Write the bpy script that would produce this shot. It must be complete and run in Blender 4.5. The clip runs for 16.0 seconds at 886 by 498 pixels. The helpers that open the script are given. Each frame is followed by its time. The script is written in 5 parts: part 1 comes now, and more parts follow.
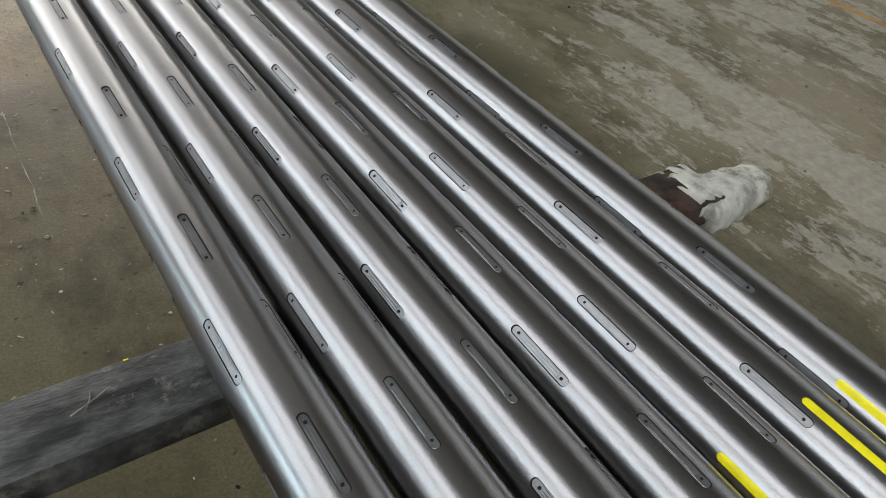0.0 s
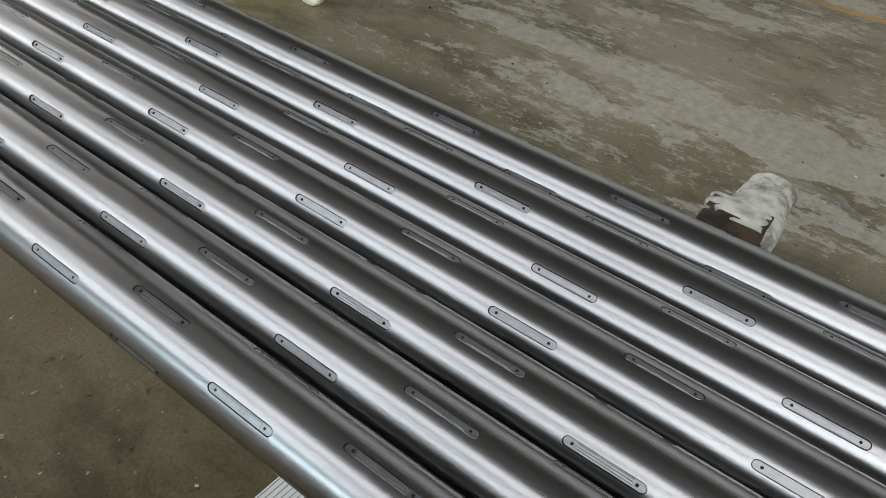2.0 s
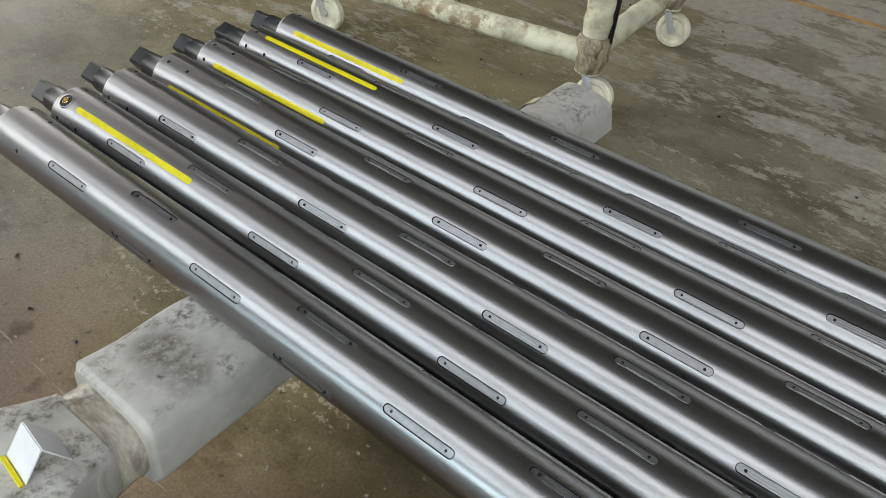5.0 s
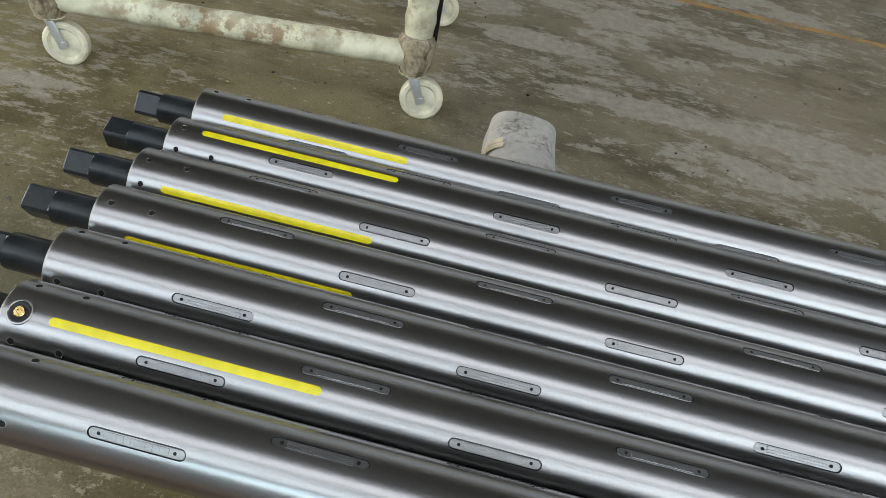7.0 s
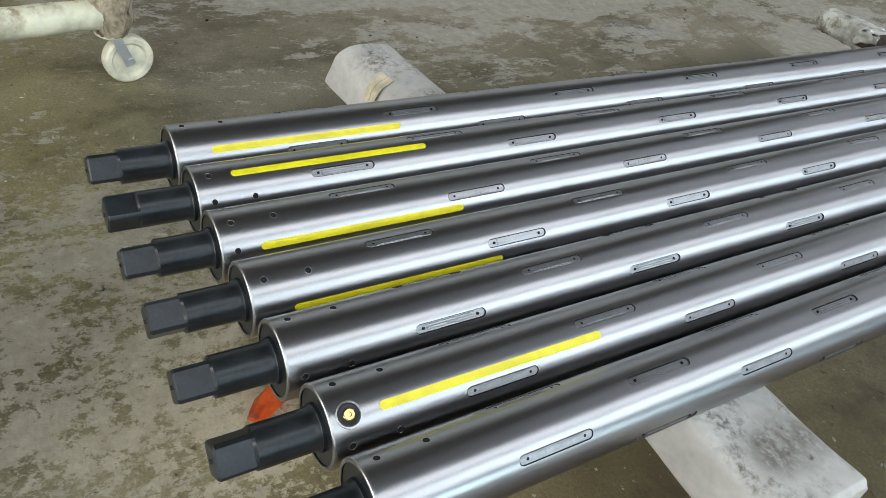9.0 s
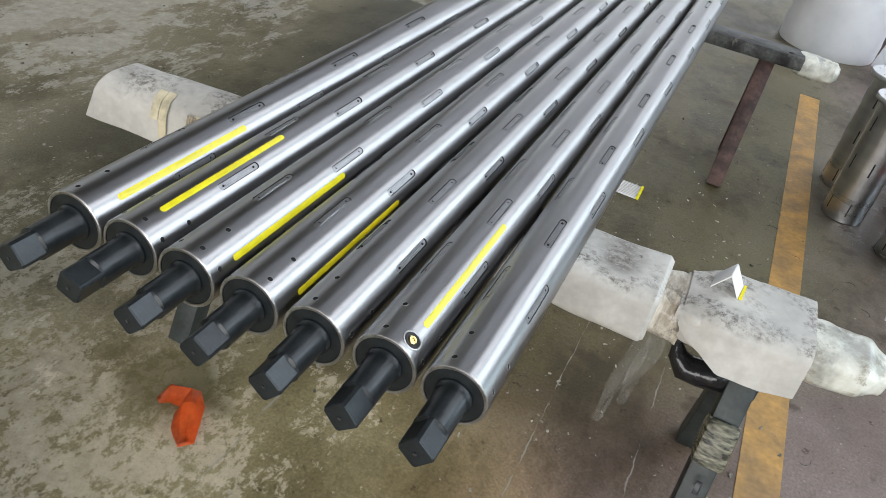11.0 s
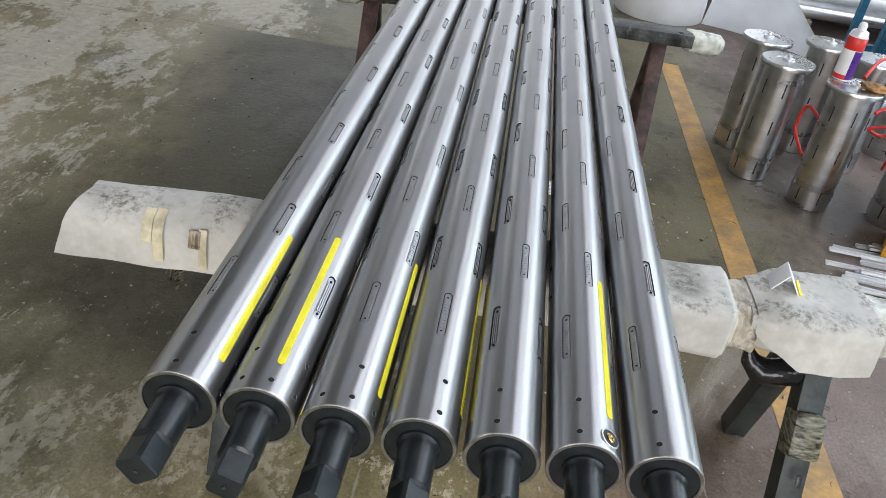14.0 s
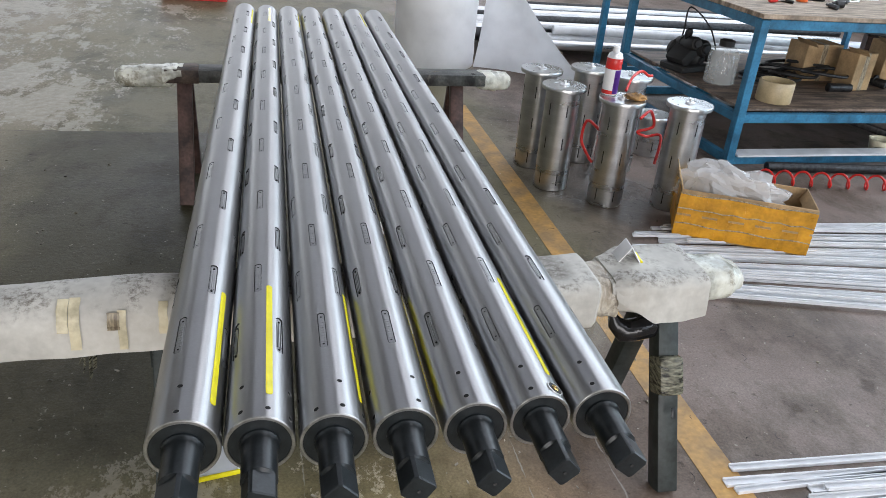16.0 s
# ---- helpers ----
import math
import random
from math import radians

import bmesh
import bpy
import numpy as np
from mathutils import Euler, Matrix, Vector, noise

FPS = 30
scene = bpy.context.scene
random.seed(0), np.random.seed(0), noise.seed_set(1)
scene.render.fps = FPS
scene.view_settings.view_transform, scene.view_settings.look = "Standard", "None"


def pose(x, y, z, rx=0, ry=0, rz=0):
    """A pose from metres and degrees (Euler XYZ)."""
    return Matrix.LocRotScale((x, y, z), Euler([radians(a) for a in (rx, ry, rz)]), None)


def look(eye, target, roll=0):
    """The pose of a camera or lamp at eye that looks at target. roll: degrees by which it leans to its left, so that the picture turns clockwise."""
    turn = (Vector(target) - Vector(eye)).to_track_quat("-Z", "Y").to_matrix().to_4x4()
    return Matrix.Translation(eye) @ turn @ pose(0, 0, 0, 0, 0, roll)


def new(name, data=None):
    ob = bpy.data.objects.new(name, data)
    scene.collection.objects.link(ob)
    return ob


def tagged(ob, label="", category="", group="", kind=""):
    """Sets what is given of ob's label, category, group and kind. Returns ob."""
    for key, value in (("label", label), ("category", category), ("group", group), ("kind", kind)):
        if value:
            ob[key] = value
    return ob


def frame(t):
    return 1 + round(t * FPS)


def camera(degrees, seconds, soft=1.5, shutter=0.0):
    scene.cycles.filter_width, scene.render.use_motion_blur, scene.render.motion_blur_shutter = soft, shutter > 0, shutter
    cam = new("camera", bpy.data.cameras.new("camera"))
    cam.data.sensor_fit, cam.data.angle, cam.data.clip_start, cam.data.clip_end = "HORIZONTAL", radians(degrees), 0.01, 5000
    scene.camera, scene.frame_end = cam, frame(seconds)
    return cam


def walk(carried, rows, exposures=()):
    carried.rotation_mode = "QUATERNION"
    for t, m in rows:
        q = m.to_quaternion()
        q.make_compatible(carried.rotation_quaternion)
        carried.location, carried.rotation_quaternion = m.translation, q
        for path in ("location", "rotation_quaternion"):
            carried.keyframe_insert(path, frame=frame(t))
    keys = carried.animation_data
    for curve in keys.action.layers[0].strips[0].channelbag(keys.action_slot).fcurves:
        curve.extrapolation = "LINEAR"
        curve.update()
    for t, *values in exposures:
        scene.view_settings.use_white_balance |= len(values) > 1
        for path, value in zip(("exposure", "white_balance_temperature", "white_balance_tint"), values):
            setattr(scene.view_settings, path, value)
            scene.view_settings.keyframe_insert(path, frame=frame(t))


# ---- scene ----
cam = camera(59.8, 16.0, soft=0.85)
PATH = [
    (0, (0.577, 3.117, 1.303), (-0.421, 1.909, 0.060), 10.37),
    (0.5, (0.646, 3.027, 1.321), (-0.617, 2.110, 0.071), 9.27),
    (1, (0.725, 2.955, 1.327), (-0.589, 2.114, 0.076), 8.73),
    (1.5, (0.740, 2.818, 1.313), (-0.581, 1.990, 0.060), 8.40),
    (2, (0.728, 2.625, 1.345), (-0.573, 1.757, 0.100), 6.67),
    (2.5, (0.769, 2.447, 1.335), (-0.520, 1.546, 0.099), 5.99),
    (3, (0.836, 2.144, 1.353), (-0.464, 1.210, 0.153), 5.90),
    (3.5, (0.848, 1.999, 1.332), (-0.451, 1.073, 0.126), 5.94),
    (4, (0.857, 1.881, 1.332), (-0.443, 0.979, 0.109), 6.44),
    (4.5, (0.842, 1.647, 1.346), (-0.460, 0.745, 0.125), 6.50),
    (5, (0.852, 1.344, 1.349), (-0.442, 0.430, 0.129), 6.49),
    (5.2, (0.857, 1.249, 1.350), (-0.462, 0.362, 0.136), 7.00),
    (7.5, (0.839, 0.294, 1.320), (-0.696, 0.516, 0.057), 11.92),
    (8, (0.854, 0.013, 1.348), (-0.543, 0.549, 0.021), 12.96),
    (8.5, (0.797, -0.120, 1.332), (-0.536, 0.624, 0.040), 14.83),
    (9, (0.710, -0.261, 1.331), (-0.507, 0.716, 0.080), 13.96),
    (9.5, (0.698, -0.467, 1.341), (-0.262, 0.766, 0.093), 14.25),
    (10, (0.652, -0.526, 1.332), (-0.110, 0.880, 0.131), 14.79),
    (10.2, (0.622, -0.584, 1.343), (-0.082, 0.863, 0.155), 14.63),
    (12.5, (0.283, -0.829, 1.386), (0.097, 0.830, 0.285), 9.84),
    (13, (0.199, -0.859, 1.387), (0.055, 0.809, 0.293), 9.23),
    (13.5, (0.125, -0.785, 1.376), (-0.022, 0.884, 0.284), 8.79),
    (14, (0.027, -0.727, 1.381), (-0.054, 0.948, 0.291), 8.55),
    (14.5, (-0.066, -0.761, 1.395), (0.141, 0.933, 0.351), 7.73),
    (15, (-0.147, -0.846, 1.397), (0.268, 0.826, 0.381), 8.05),
    (15.5, (-0.185, -0.918, 1.402), (0.287, 0.785, 0.465), 6.81),
    (16, (-0.194, -0.928, 1.398), (0.227, 0.806, 0.495), 5.24),
]
walk(cam, [(t, look(eye, target, roll)) for t, eye, target, roll in PATH], exposures=[(0.0, -0.15, 6770, 12), (3.0, -0.16, 6720, 11), (5.2, -0.27, 6720, 10), (7.5, -0.24, 6550, 10), (9.0, 0.01, 6400, 10), (10.2, 0.07, 6450, 12), (12.5, 0.23, 6480, 12), (14.0, 0.18, 6460, 13), (16.0, 0.03, 6420, 14)])

# ---- world, daylight ----
world = bpy.data.worlds.new("sky")
scene.world = world
world.use_nodes = True
wn = world.node_tree
sky = wn.nodes.new("ShaderNodeTexSky")
sky.sky_type = "NISHITA"
sky.sun_disc = False
sky.sun_elevation, sky.sun_rotation = radians(42), radians(80)
wn.nodes["Background"].inputs["Strength"].default_value = 0.12
wn.links.new(sky.outputs["Color"], wn.nodes["Background"].inputs["Color"])


def window_light(x, y, z, sx, sy, toward, power, colour=(0.96, 0.98, 1.0)):
    lamp = bpy.data.lights.new("daylight", "AREA")
    lamp.shape, lamp.size, lamp.size_y, lamp.energy, lamp.color = "RECTANGLE", sx, sy, power, colour
    ob = new("daylight", lamp)
    ob.matrix_world = look((x, y, z), toward)
    return ob


# daylight through the high east band, the roof lights, the north opening, the south gate and the narrow west band
window_light(7.1, -5.1, 5.9, 6.8, 4.4, (0.0, -5.1, 5.899), 330, (0.84, 0.94, 1.0))
window_light(7.1, 8.6, 5.9, 11.8, 4.4, (0.0, 8.6, 5.899), 625, (0.82, 0.94, 1.0))
# weaker lamp in the low gap beneath the added solid bay
window_light(7.1, 0.5, 4.4, 4.2, 1.4, (0.0, 0.5, 4.399), 45, (0.84, 0.94, 1.0))
window_light(5.0, 3.0, 9.1, 3.4, 23.0, (5.0, 3.0001, 0.0), 560)
window_light(-1.0, 15.1, 2.9, 12.0, 3.0, (-1.0, 0.0, 2.899), 250)
window_light(-1.0, 10.5, 9.1, 5.0, 4.0, (-1.0, 10.5001, 0.0), 75)
# unseen gate, added to brighten the faces turned south
window_light(0.0, -9.1, 2.2, 10.0, 3.6, (0.0, 0.0, 2.199), 720, (1.0, 0.97, 0.93))
window_light(-10.1, 3.0, 4.9, 20.0, 1.2, (0.0, 3.0, 4.899), 50)
window_light(7.1, 1.2, 1.55, 8.0, 1.7, (0.0, 1.2, 1.549), 190, (0.66, 0.88, 1.0))

# ---- materials ----


def material(name, base, rough=0.5, metal=0.0, vary=0.12, scale=8.0, fine=120.0, bump=0.1, bump_scale=None, stretch=(1, 1, 1), rough_vary=0.08, alt=None, coat=0.0, alpha=1.0, trans=0.0, ior=1.45, scuff=None, scuff_at=0.56, scuff_scale=9.0, scuff_soft=0.09, stain=None, worn_top=False):
    """A surface with colour and relief varied at two scales."""
    m = bpy.data.materials.new(name)
    m.use_nodes = True
    nt = m.node_tree
    b = nt.nodes["Principled BSDF"]
    b.inputs["Metallic"].default_value = metal
    b.inputs["Coat Weight"].default_value = coat
    b.inputs["Alpha"].default_value = alpha
    b.inputs["Transmission Weight"].default_value = trans
    b.inputs["IOR"].default_value = ior
    tc = nt.nodes.new("ShaderNodeTexCoord")
    mp = nt.nodes.new("ShaderNodeMapping")
    mp.inputs["Scale"].default_value = stretch
    nt.links.new(tc.outputs["Object"], mp.inputs["Vector"])
    big = nt.nodes.new("ShaderNodeTexNoise")
    big.inputs["Scale"].default_value, big.inputs["Detail"].default_value = scale, 6.0
    small = nt.nodes.new("ShaderNodeTexNoise")
    small.inputs["Scale"].default_value, small.inputs["Detail"].default_value = fine, 4.0
    for n in (big, small):
        nt.links.new(mp.outputs["Vector"], n.inputs["Vector"])
    ramp = nt.nodes.new("ShaderNodeValToRGB")
    lo = alt or tuple(c * (1 - 2 * vary) for c in base)
    hi = tuple(min(1.0, c * (1 + vary)) for c in base)
    ramp.color_ramp.elements[0].position, ramp.color_ramp.elements[1].position = 0.35, 0.62
    ramp.color_ramp.elements[0].color, ramp.color_ramp.elements[1].color = (*lo, 1), (*hi, 1)
    nt.links.new(big.outputs["Fac"], ramp.inputs["Fac"])
    mix = nt.nodes.new("ShaderNodeMixRGB")
    mix.blend_type = "OVERLAY"
    mix.inputs["Fac"].default_value = min(1.0, vary * 2)
    nt.links.new(ramp.outputs["Color"], mix.inputs["Color1"])
    nt.links.new(small.outputs["Fac"], mix.inputs["Color2"])
    colour = mix.outputs["Color"]
    if scuff:
        sn = nt.nodes.new("ShaderNodeTexNoise")
        sn.inputs["Scale"].default_value, sn.inputs["Detail"].default_value, sn.inputs["Roughness"].default_value = scuff_scale, 12.0, 0.75
        nt.links.new(tc.outputs["Object"], sn.inputs["Vector"])
        sr = nt.nodes.new("ShaderNodeMapRange")
        sr.inputs["From Min"].default_value, sr.inputs["From Max"].default_value, sr.inputs["To Max"].default_value = scuff_at, scuff_at + scuff_soft, 0.85
        nt.links.new(sn.outputs["Fac"], sr.inputs["Value"])
        zn = nt.nodes.new("ShaderNodeTexNoise")
        zn.inputs["Scale"].default_value, zn.inputs["Detail"].default_value = scuff_scale * 0.22, 4.0
        nt.links.new(tc.outputs["Object"], zn.inputs["Vector"])
        zr = nt.nodes.new("ShaderNodeMapRange")
        zr.inputs["From Min"].default_value, zr.inputs["From Max"].default_value = 0.44, 0.60
        nt.links.new(zn.outputs["Fac"], zr.inputs["Value"])
        zm = nt.nodes.new("ShaderNodeMath")
        zm.operation = "MULTIPLY"
        nt.links.new(sr.outputs["Result"], zm.inputs[0])
        nt.links.new(zr.outputs["Result"], zm.inputs[1])
        amount = zm.outputs["Value"]
        if worn_top:
            # rubbed by the shafts on its upper side, with one dark patch where they lie most often
            geo = nt.nodes.new("ShaderNodeNewGeometry")
            up = nt.nodes.new("ShaderNodeSeparateXYZ")
            nt.links.new(geo.outputs["Normal"], up.inputs["Vector"])
            upper = nt.nodes.new("ShaderNodeMapRange")
            upper.inputs["From Min"].default_value, upper.inputs["From Max"].default_value, upper.inputs["To Min"].default_value = 0.35, 0.85, 0.06
            nt.links.new(up.outputs["Z"], upper.inputs["Value"])
            place = nt.nodes.new("ShaderNodeMapping")
            place.vector_type = "TEXTURE"
            place.inputs["Location"].default_value, place.inputs["Scale"].default_value = (stain[0], stain[1], 0), (stain[2], stain[3], 9)
            nt.links.new(tc.outputs["Object"], place.inputs["Vector"])
            away = nt.nodes.new("ShaderNodeVectorMath")
            away.operation = "LENGTH"
            nt.links.new(place.outputs["Vector"], away.inputs[0])
            ragged = nt.nodes.new("ShaderNodeMath")
            ragged.operation = "ADD"
            nt.links.new(away.outputs["Value"], ragged.inputs[0])
            nt.links.new(sn.outputs["Fac"], ragged.inputs[1])
            patch = nt.nodes.new("ShaderNodeMapRange")
            for key, v in (("From Min", 2.05), ("From Max", 1.5), ("To Max", 0.75)):
                patch.inputs[key].default_value = v
            rougher = nt.nodes.new("ShaderNodeMath")
            rougher.operation = "MULTIPLY_ADD"
            rougher.inputs[1].default_value = 1.2
            nt.links.new(zn.outputs["Fac"], rougher.inputs[0])
            nt.links.new(ragged.outputs["Value"], rougher.inputs[2])
            nt.links.new(rougher.outputs["Value"], patch.inputs["Value"])
            most = nt.nodes.new("ShaderNodeMath")
            most.operation = "MAXIMUM"
            nt.links.new(amount, most.inputs[0])
            rubbed = nt.nodes.new("ShaderNodeMapRange")
            for key, v in (("From Min", 0.38), ("From Max", 0.56), ("To Min", 0.25), ("To Max", 1.0)):
                rubbed.inputs[key].default_value = v
            nt.links.new(sn.outputs["Fac"], rubbed.inputs["Value"])
            grained = nt.nodes.new("ShaderNodeMath")
            grained.operation = "MULTIPLY"
            nt.links.new(patch.outputs["Result"], grained.inputs[0])
            nt.links.new(rubbed.outputs["Result"], grained.inputs[1])
            nt.links.new(grained.outputs["Value"], most.inputs[1])
            worn = nt.nodes.new("ShaderNodeMath")
            worn.operation = "MULTIPLY"
            nt.links.new(most.outputs["Value"], worn.inputs[0])
            nt.links.new(upper.outputs["Result"], worn.inputs[1])
            amount = worn.outputs["Value"]
        sm = nt.nodes.new("ShaderNodeMixRGB")
        nt.links.new(amount, sm.inputs["Fac"])
        nt.links.new(colour, sm.inputs["Color1"])
        sm.inputs["Color2"].default_value = (*scuff, 1)
        colour = sm.outputs["Color"]
    nt.links.new(colour, b.inputs["Base Color"])
    rr = nt.nodes.new("ShaderNodeMapRange")
    rr.inputs["To Min"].default_value, rr.inputs["To Max"].default_value = max(0.02, rough - rough_vary), min(1, rough + rough_vary)
    nt.links.new(big.outputs["Fac"], rr.inputs["Value"])
    nt.links.new(rr.outputs["Result"], b.inputs["Roughness"])
    if bump:
        bp = nt.nodes.new("ShaderNodeBump")
        bp.inputs["Strength"].default_value = bump
        bp.inputs["Distance"].default_value = 0.002
        nt.links.new(small.outputs["Fac"], bp.inputs["Height"])
        nt.links.new(bp.outputs["Normal"], b.inputs["Normal"])
    return m


def floor_material():
    m = bpy.data.materials.new("worn_concrete")
    m.use_nodes = True
    nt = m.node_tree
    b = nt.nodes["Principled BSDF"]
    geo = nt.nodes.new("ShaderNodeNewGeometry")

    def noise_node(scale, detail, rough=0.6, stretch=(1, 1, 1), offset=(0, 0, 0)):
        mp = nt.nodes.new("ShaderNodeMapping")
        mp.inputs["Scale"].default_value = stretch
        mp.inputs["Location"].default_value = offset
        nt.links.new(geo.outputs["Position"], mp.inputs["Vector"])
        n = nt.nodes.new("ShaderNodeTexNoise")
        n.inputs["Scale"].default_value, n.inputs["Detail"].default_value, n.inputs["Roughness"].default_value = scale, detail, rough
        nt.links.new(mp.outputs["Vector"], n.inputs["Vector"])
        return n.outputs["Fac"]

    def ramp(fac, stops):
        r = nt.nodes.new("ShaderNodeValToRGB")
        while len(r.color_ramp.elements) < len(stops):
            r.color_ramp.elements.new(0.5)
        for e, (p, c) in zip(r.color_ramp.elements, stops):
            e.position, e.color = p, (*c, 1) if len(c) == 3 else c
        nt.links.new(fac, r.inputs["Fac"])
        return r.outputs["Color"]

    def mixed(fac, a, c, kind="MIX"):
        x = nt.nodes.new("ShaderNodeMixRGB")
        x.blend_type = kind
        for sock, v in (("Fac", fac), ("Color1", a), ("Color2", c)):
            if hasattr(v, "is_output"):
                nt.links.new(v, x.inputs[sock])
            elif isinstance(v, (int, float)):
                x.inputs[sock].default_value = v
            else:
                x.inputs[sock].default_value = (*v, 1)
        return x.outputs["Color"]

    def combine(kind, a, c):
        x = nt.nodes.new("ShaderNodeMath")
        x.operation = kind
        for n, v in enumerate((a, c)):
            if hasattr(v, "is_output"):
                nt.links.new(v, x.inputs[n])
            else:
                x.inputs[n].default_value = v
        return x.outputs["Value"]

    def span(value, a, c, lo=0.0, hi=1.0):
        x = nt.nodes.new("ShaderNodeMapRange")
        for key, v in (("From Min", a), ("From Max", c), ("To Min", lo), ("To Max", hi)):
            x.inputs[key].default_value = v
        nt.links.new(value, x.inputs["Value"])
        return x.outputs["Result"]

    sep = nt.nodes.new("ShaderNodeSeparateXYZ")
    nt.links.new(geo.outputs["Position"], sep.inputs["Vector"])
    px, py = sep.outputs["X"], sep.outputs["Y"]
    olive = ramp(noise_node(1.1, 7, 0.65), [(0.3, (0.104, 0.094, 0.046)), (0.5, (0.170, 0.155, 0.092)), (0.7, (0.250, 0.230, 0.160))])
    brown = ramp(noise_node(1.6, 7, 0.65, offset=(3, 1, 0)), [(0.3, (0.140, 0.104, 0.086)), (0.5, (0.212, 0.164, 0.140)), (0.7, (0.280, 0.226, 0.198))])
    def blot(cx, cy, rx, ry, ragged=0.5, scale=3.0):
        """One on a patch of the floor, falling to nothing at its ragged edge."""
        dx, dy = combine("DIVIDE", combine("SUBTRACT", px, cx), rx), combine("DIVIDE", combine("SUBTRACT", py, cy), ry)
        far = combine("POWER", combine("ADD", combine("MULTIPLY", dx, dx), combine("MULTIPLY", dy, dy)), 0.5)
        return span(combine("ADD", far, span(noise_node(scale, 6, 0.65, (1, 0.6, 1), (cx, cy, 0)), 0.3, 0.7, -ragged, ragged)), 1.15, 0.75)

    drift = combine("ADD", px, span(noise_node(0.8, 3), 0, 1, -0.5, 0.5))
    base = mixed(span(combine("SUBTRACT", drift, span(py, 0.6, 1.3, 0.0, 0.7)), 0.15, 0.60), olive, brown)
    # darker strip along the east side of the shafts, paler floor to the west
    east_dark = combine("MULTIPLY", combine("MULTIPLY", span(drift, -0.45, -0.1), span(drift, 1.0, 0.6)), combine("MAXIMUM", span(combine("ADD", py, span(noise_node(1.4, 4), 0, 1, -0.6, 0.6)), 0.3, 0.7), combine("MULTIPLY", span(px, 0.10, 0.32, 0.0, 0.7), span(py, -0.7, 0.1))))
    base = mixed(combine("MULTIPLY", span(east_dark, 0, 1, 0.0, 0.85), span(py, 1.2, 1.7, 1.0, 0.62)), base, mixed(1.0, base, (0.58, 0.48, 0.34), "MULTIPLY"))
    base = mixed(combine("MULTIPLY", span(px, -1.0, -1.9, 0.0, 1.0), span(py, 0.2, 1.8, 0.45, 1.0)), base, mixed(1.0, base, (1.46, 1.38, 1.50), "MULTIPLY"))
    base = mixed(combine("MULTIPLY", span(px, -0.45, -0.9), span(py, 0.35, -0.1)), base, mixed(1.0, base, (1.38, 1.32, 1.12), "MULTIPLY"))
    # smooth strip west of the shafts to the sawn joint, painted shade and damp
    shade_stain = combine("MULTIPLY", combine("MULTIPLY", combine("MULTIPLY", span(drift, -1.45, -1.15), span(drift, 0.15, -0.15)), span(combine("ADD", py, span(noise_node(1.9, 5, 0.6, offset=(5, 2, 0)), 0.3, 0.7, -0.3, 0.3)), 0.45, 0.8)), span(py, 3.14, 3.12))
    base = mixed(span(shade_stain, 0, 1, 0.0, 0.85), base, (0.066, 0.060, 0.036))
    # damp, dark smears
    smear = ramp(noise_node(2.6, 9, 0.72, (1, 0.6, 1), (7, 3, 0)), [(0.40, (0.42, 0.40, 0.33)), (0.52, (1, 1, 1))])
    base = mixed(0.75, base, smear, "MULTIPLY")
    grit = ramp(noise_node(130.0, 5, 0.7), [(0.3, (0.6, 0.6, 0.6)), (0.7, (1.3, 1.3, 1.3))])
    base = mixed(0.8, base, grit, "MULTIPLY")
    # brown oil blots on the east floor
    oil = combine("MULTIPLY", span(noise_node(5.5, 5, 0.55, offset=(4.4, 6.1, 0)), 0.60, 0.68), span(px, 0.1, 0.3))
    base = mixed(span(oil, 0, 1, 0.0, 0.7), base, (0.050, 0.034, 0.018))
    # specks of dirt and dark pits
    pits = ramp(noise_node(26.0, 6, 0.6, offset=(2, 9, 0)), [(0.30, (0.35, 0.33, 0.28)), (0.36, (1, 1, 1))])
    base = mixed(0.85, base, pits, "MULTIPLY")
    # worn remains of a pale screed, in flakes drawn out along the hall
    zone = span(noise_node(0.75, 4, 0.55, (1, 0.45, 1), (0.4, 2.2, 0)), 0.3, 0.7, -0.14, 0.12)
    flakes = noise_node(3.2, 14, 0.78, (1, 0.5, 1), (1.3, 0.4, 0))
    west = span(px, -0.2, -1.0, -0.20, 0.0)
    field = combine("ADD", combine("ADD", flakes, zone), west)
    # larger sheets of the screed that have held, and long streaks
    for cx, cy, rx, ry in ((-3.0, 1.25, 0.30, 0.55), (-2.62, 0.55, 0.12, 0.35), (-2.17, 1.35, 0.11, 0.75), (-2.05, 2.35, 0.20, 0.45), (-1.62, 3.9, 0.35, 0.6)):
        field = combine("ADD", field, combine("MULTIPLY", blot(cx, cy, rx, ry), 0.11))
    field = combine("SUBTRACT", field, combine("MULTIPLY", shade_stain, 0.16))
    mask = ramp(field, [(0.540, (0, 0, 0)), (0.552, (0.78, 0.78, 0.78))])
    pale = ramp(noise_node(22, 8, 0.7), [(0.3, (0.295, 0.268, 0.210)), (0.7, (0.510, 0.474, 0.395))])
    base = mixed(mask, base, pale)
    # finer scraped streaks on the pale west floor
    scrape = combine("ADD", combine("ADD", noise_node(11.0, 12, 0.8, (1, 0.35, 1), (6.3, 2.4, 0)), span(noise_node(1.3, 4, 0.6, (1, 0.6, 1), (9, 2, 0)), 0.3, 0.7, -0.10, 0.05)), combine("SUBTRACT", span(px, -0.5, -1.1, -0.2, 0.0), combine("MULTIPLY", shade_stain, 0.2)))
    base = mixed(ramp(scrape, [(0.545, (0, 0, 0)), (0.562, (0.62, 0.62, 0.62))]), base, pale)
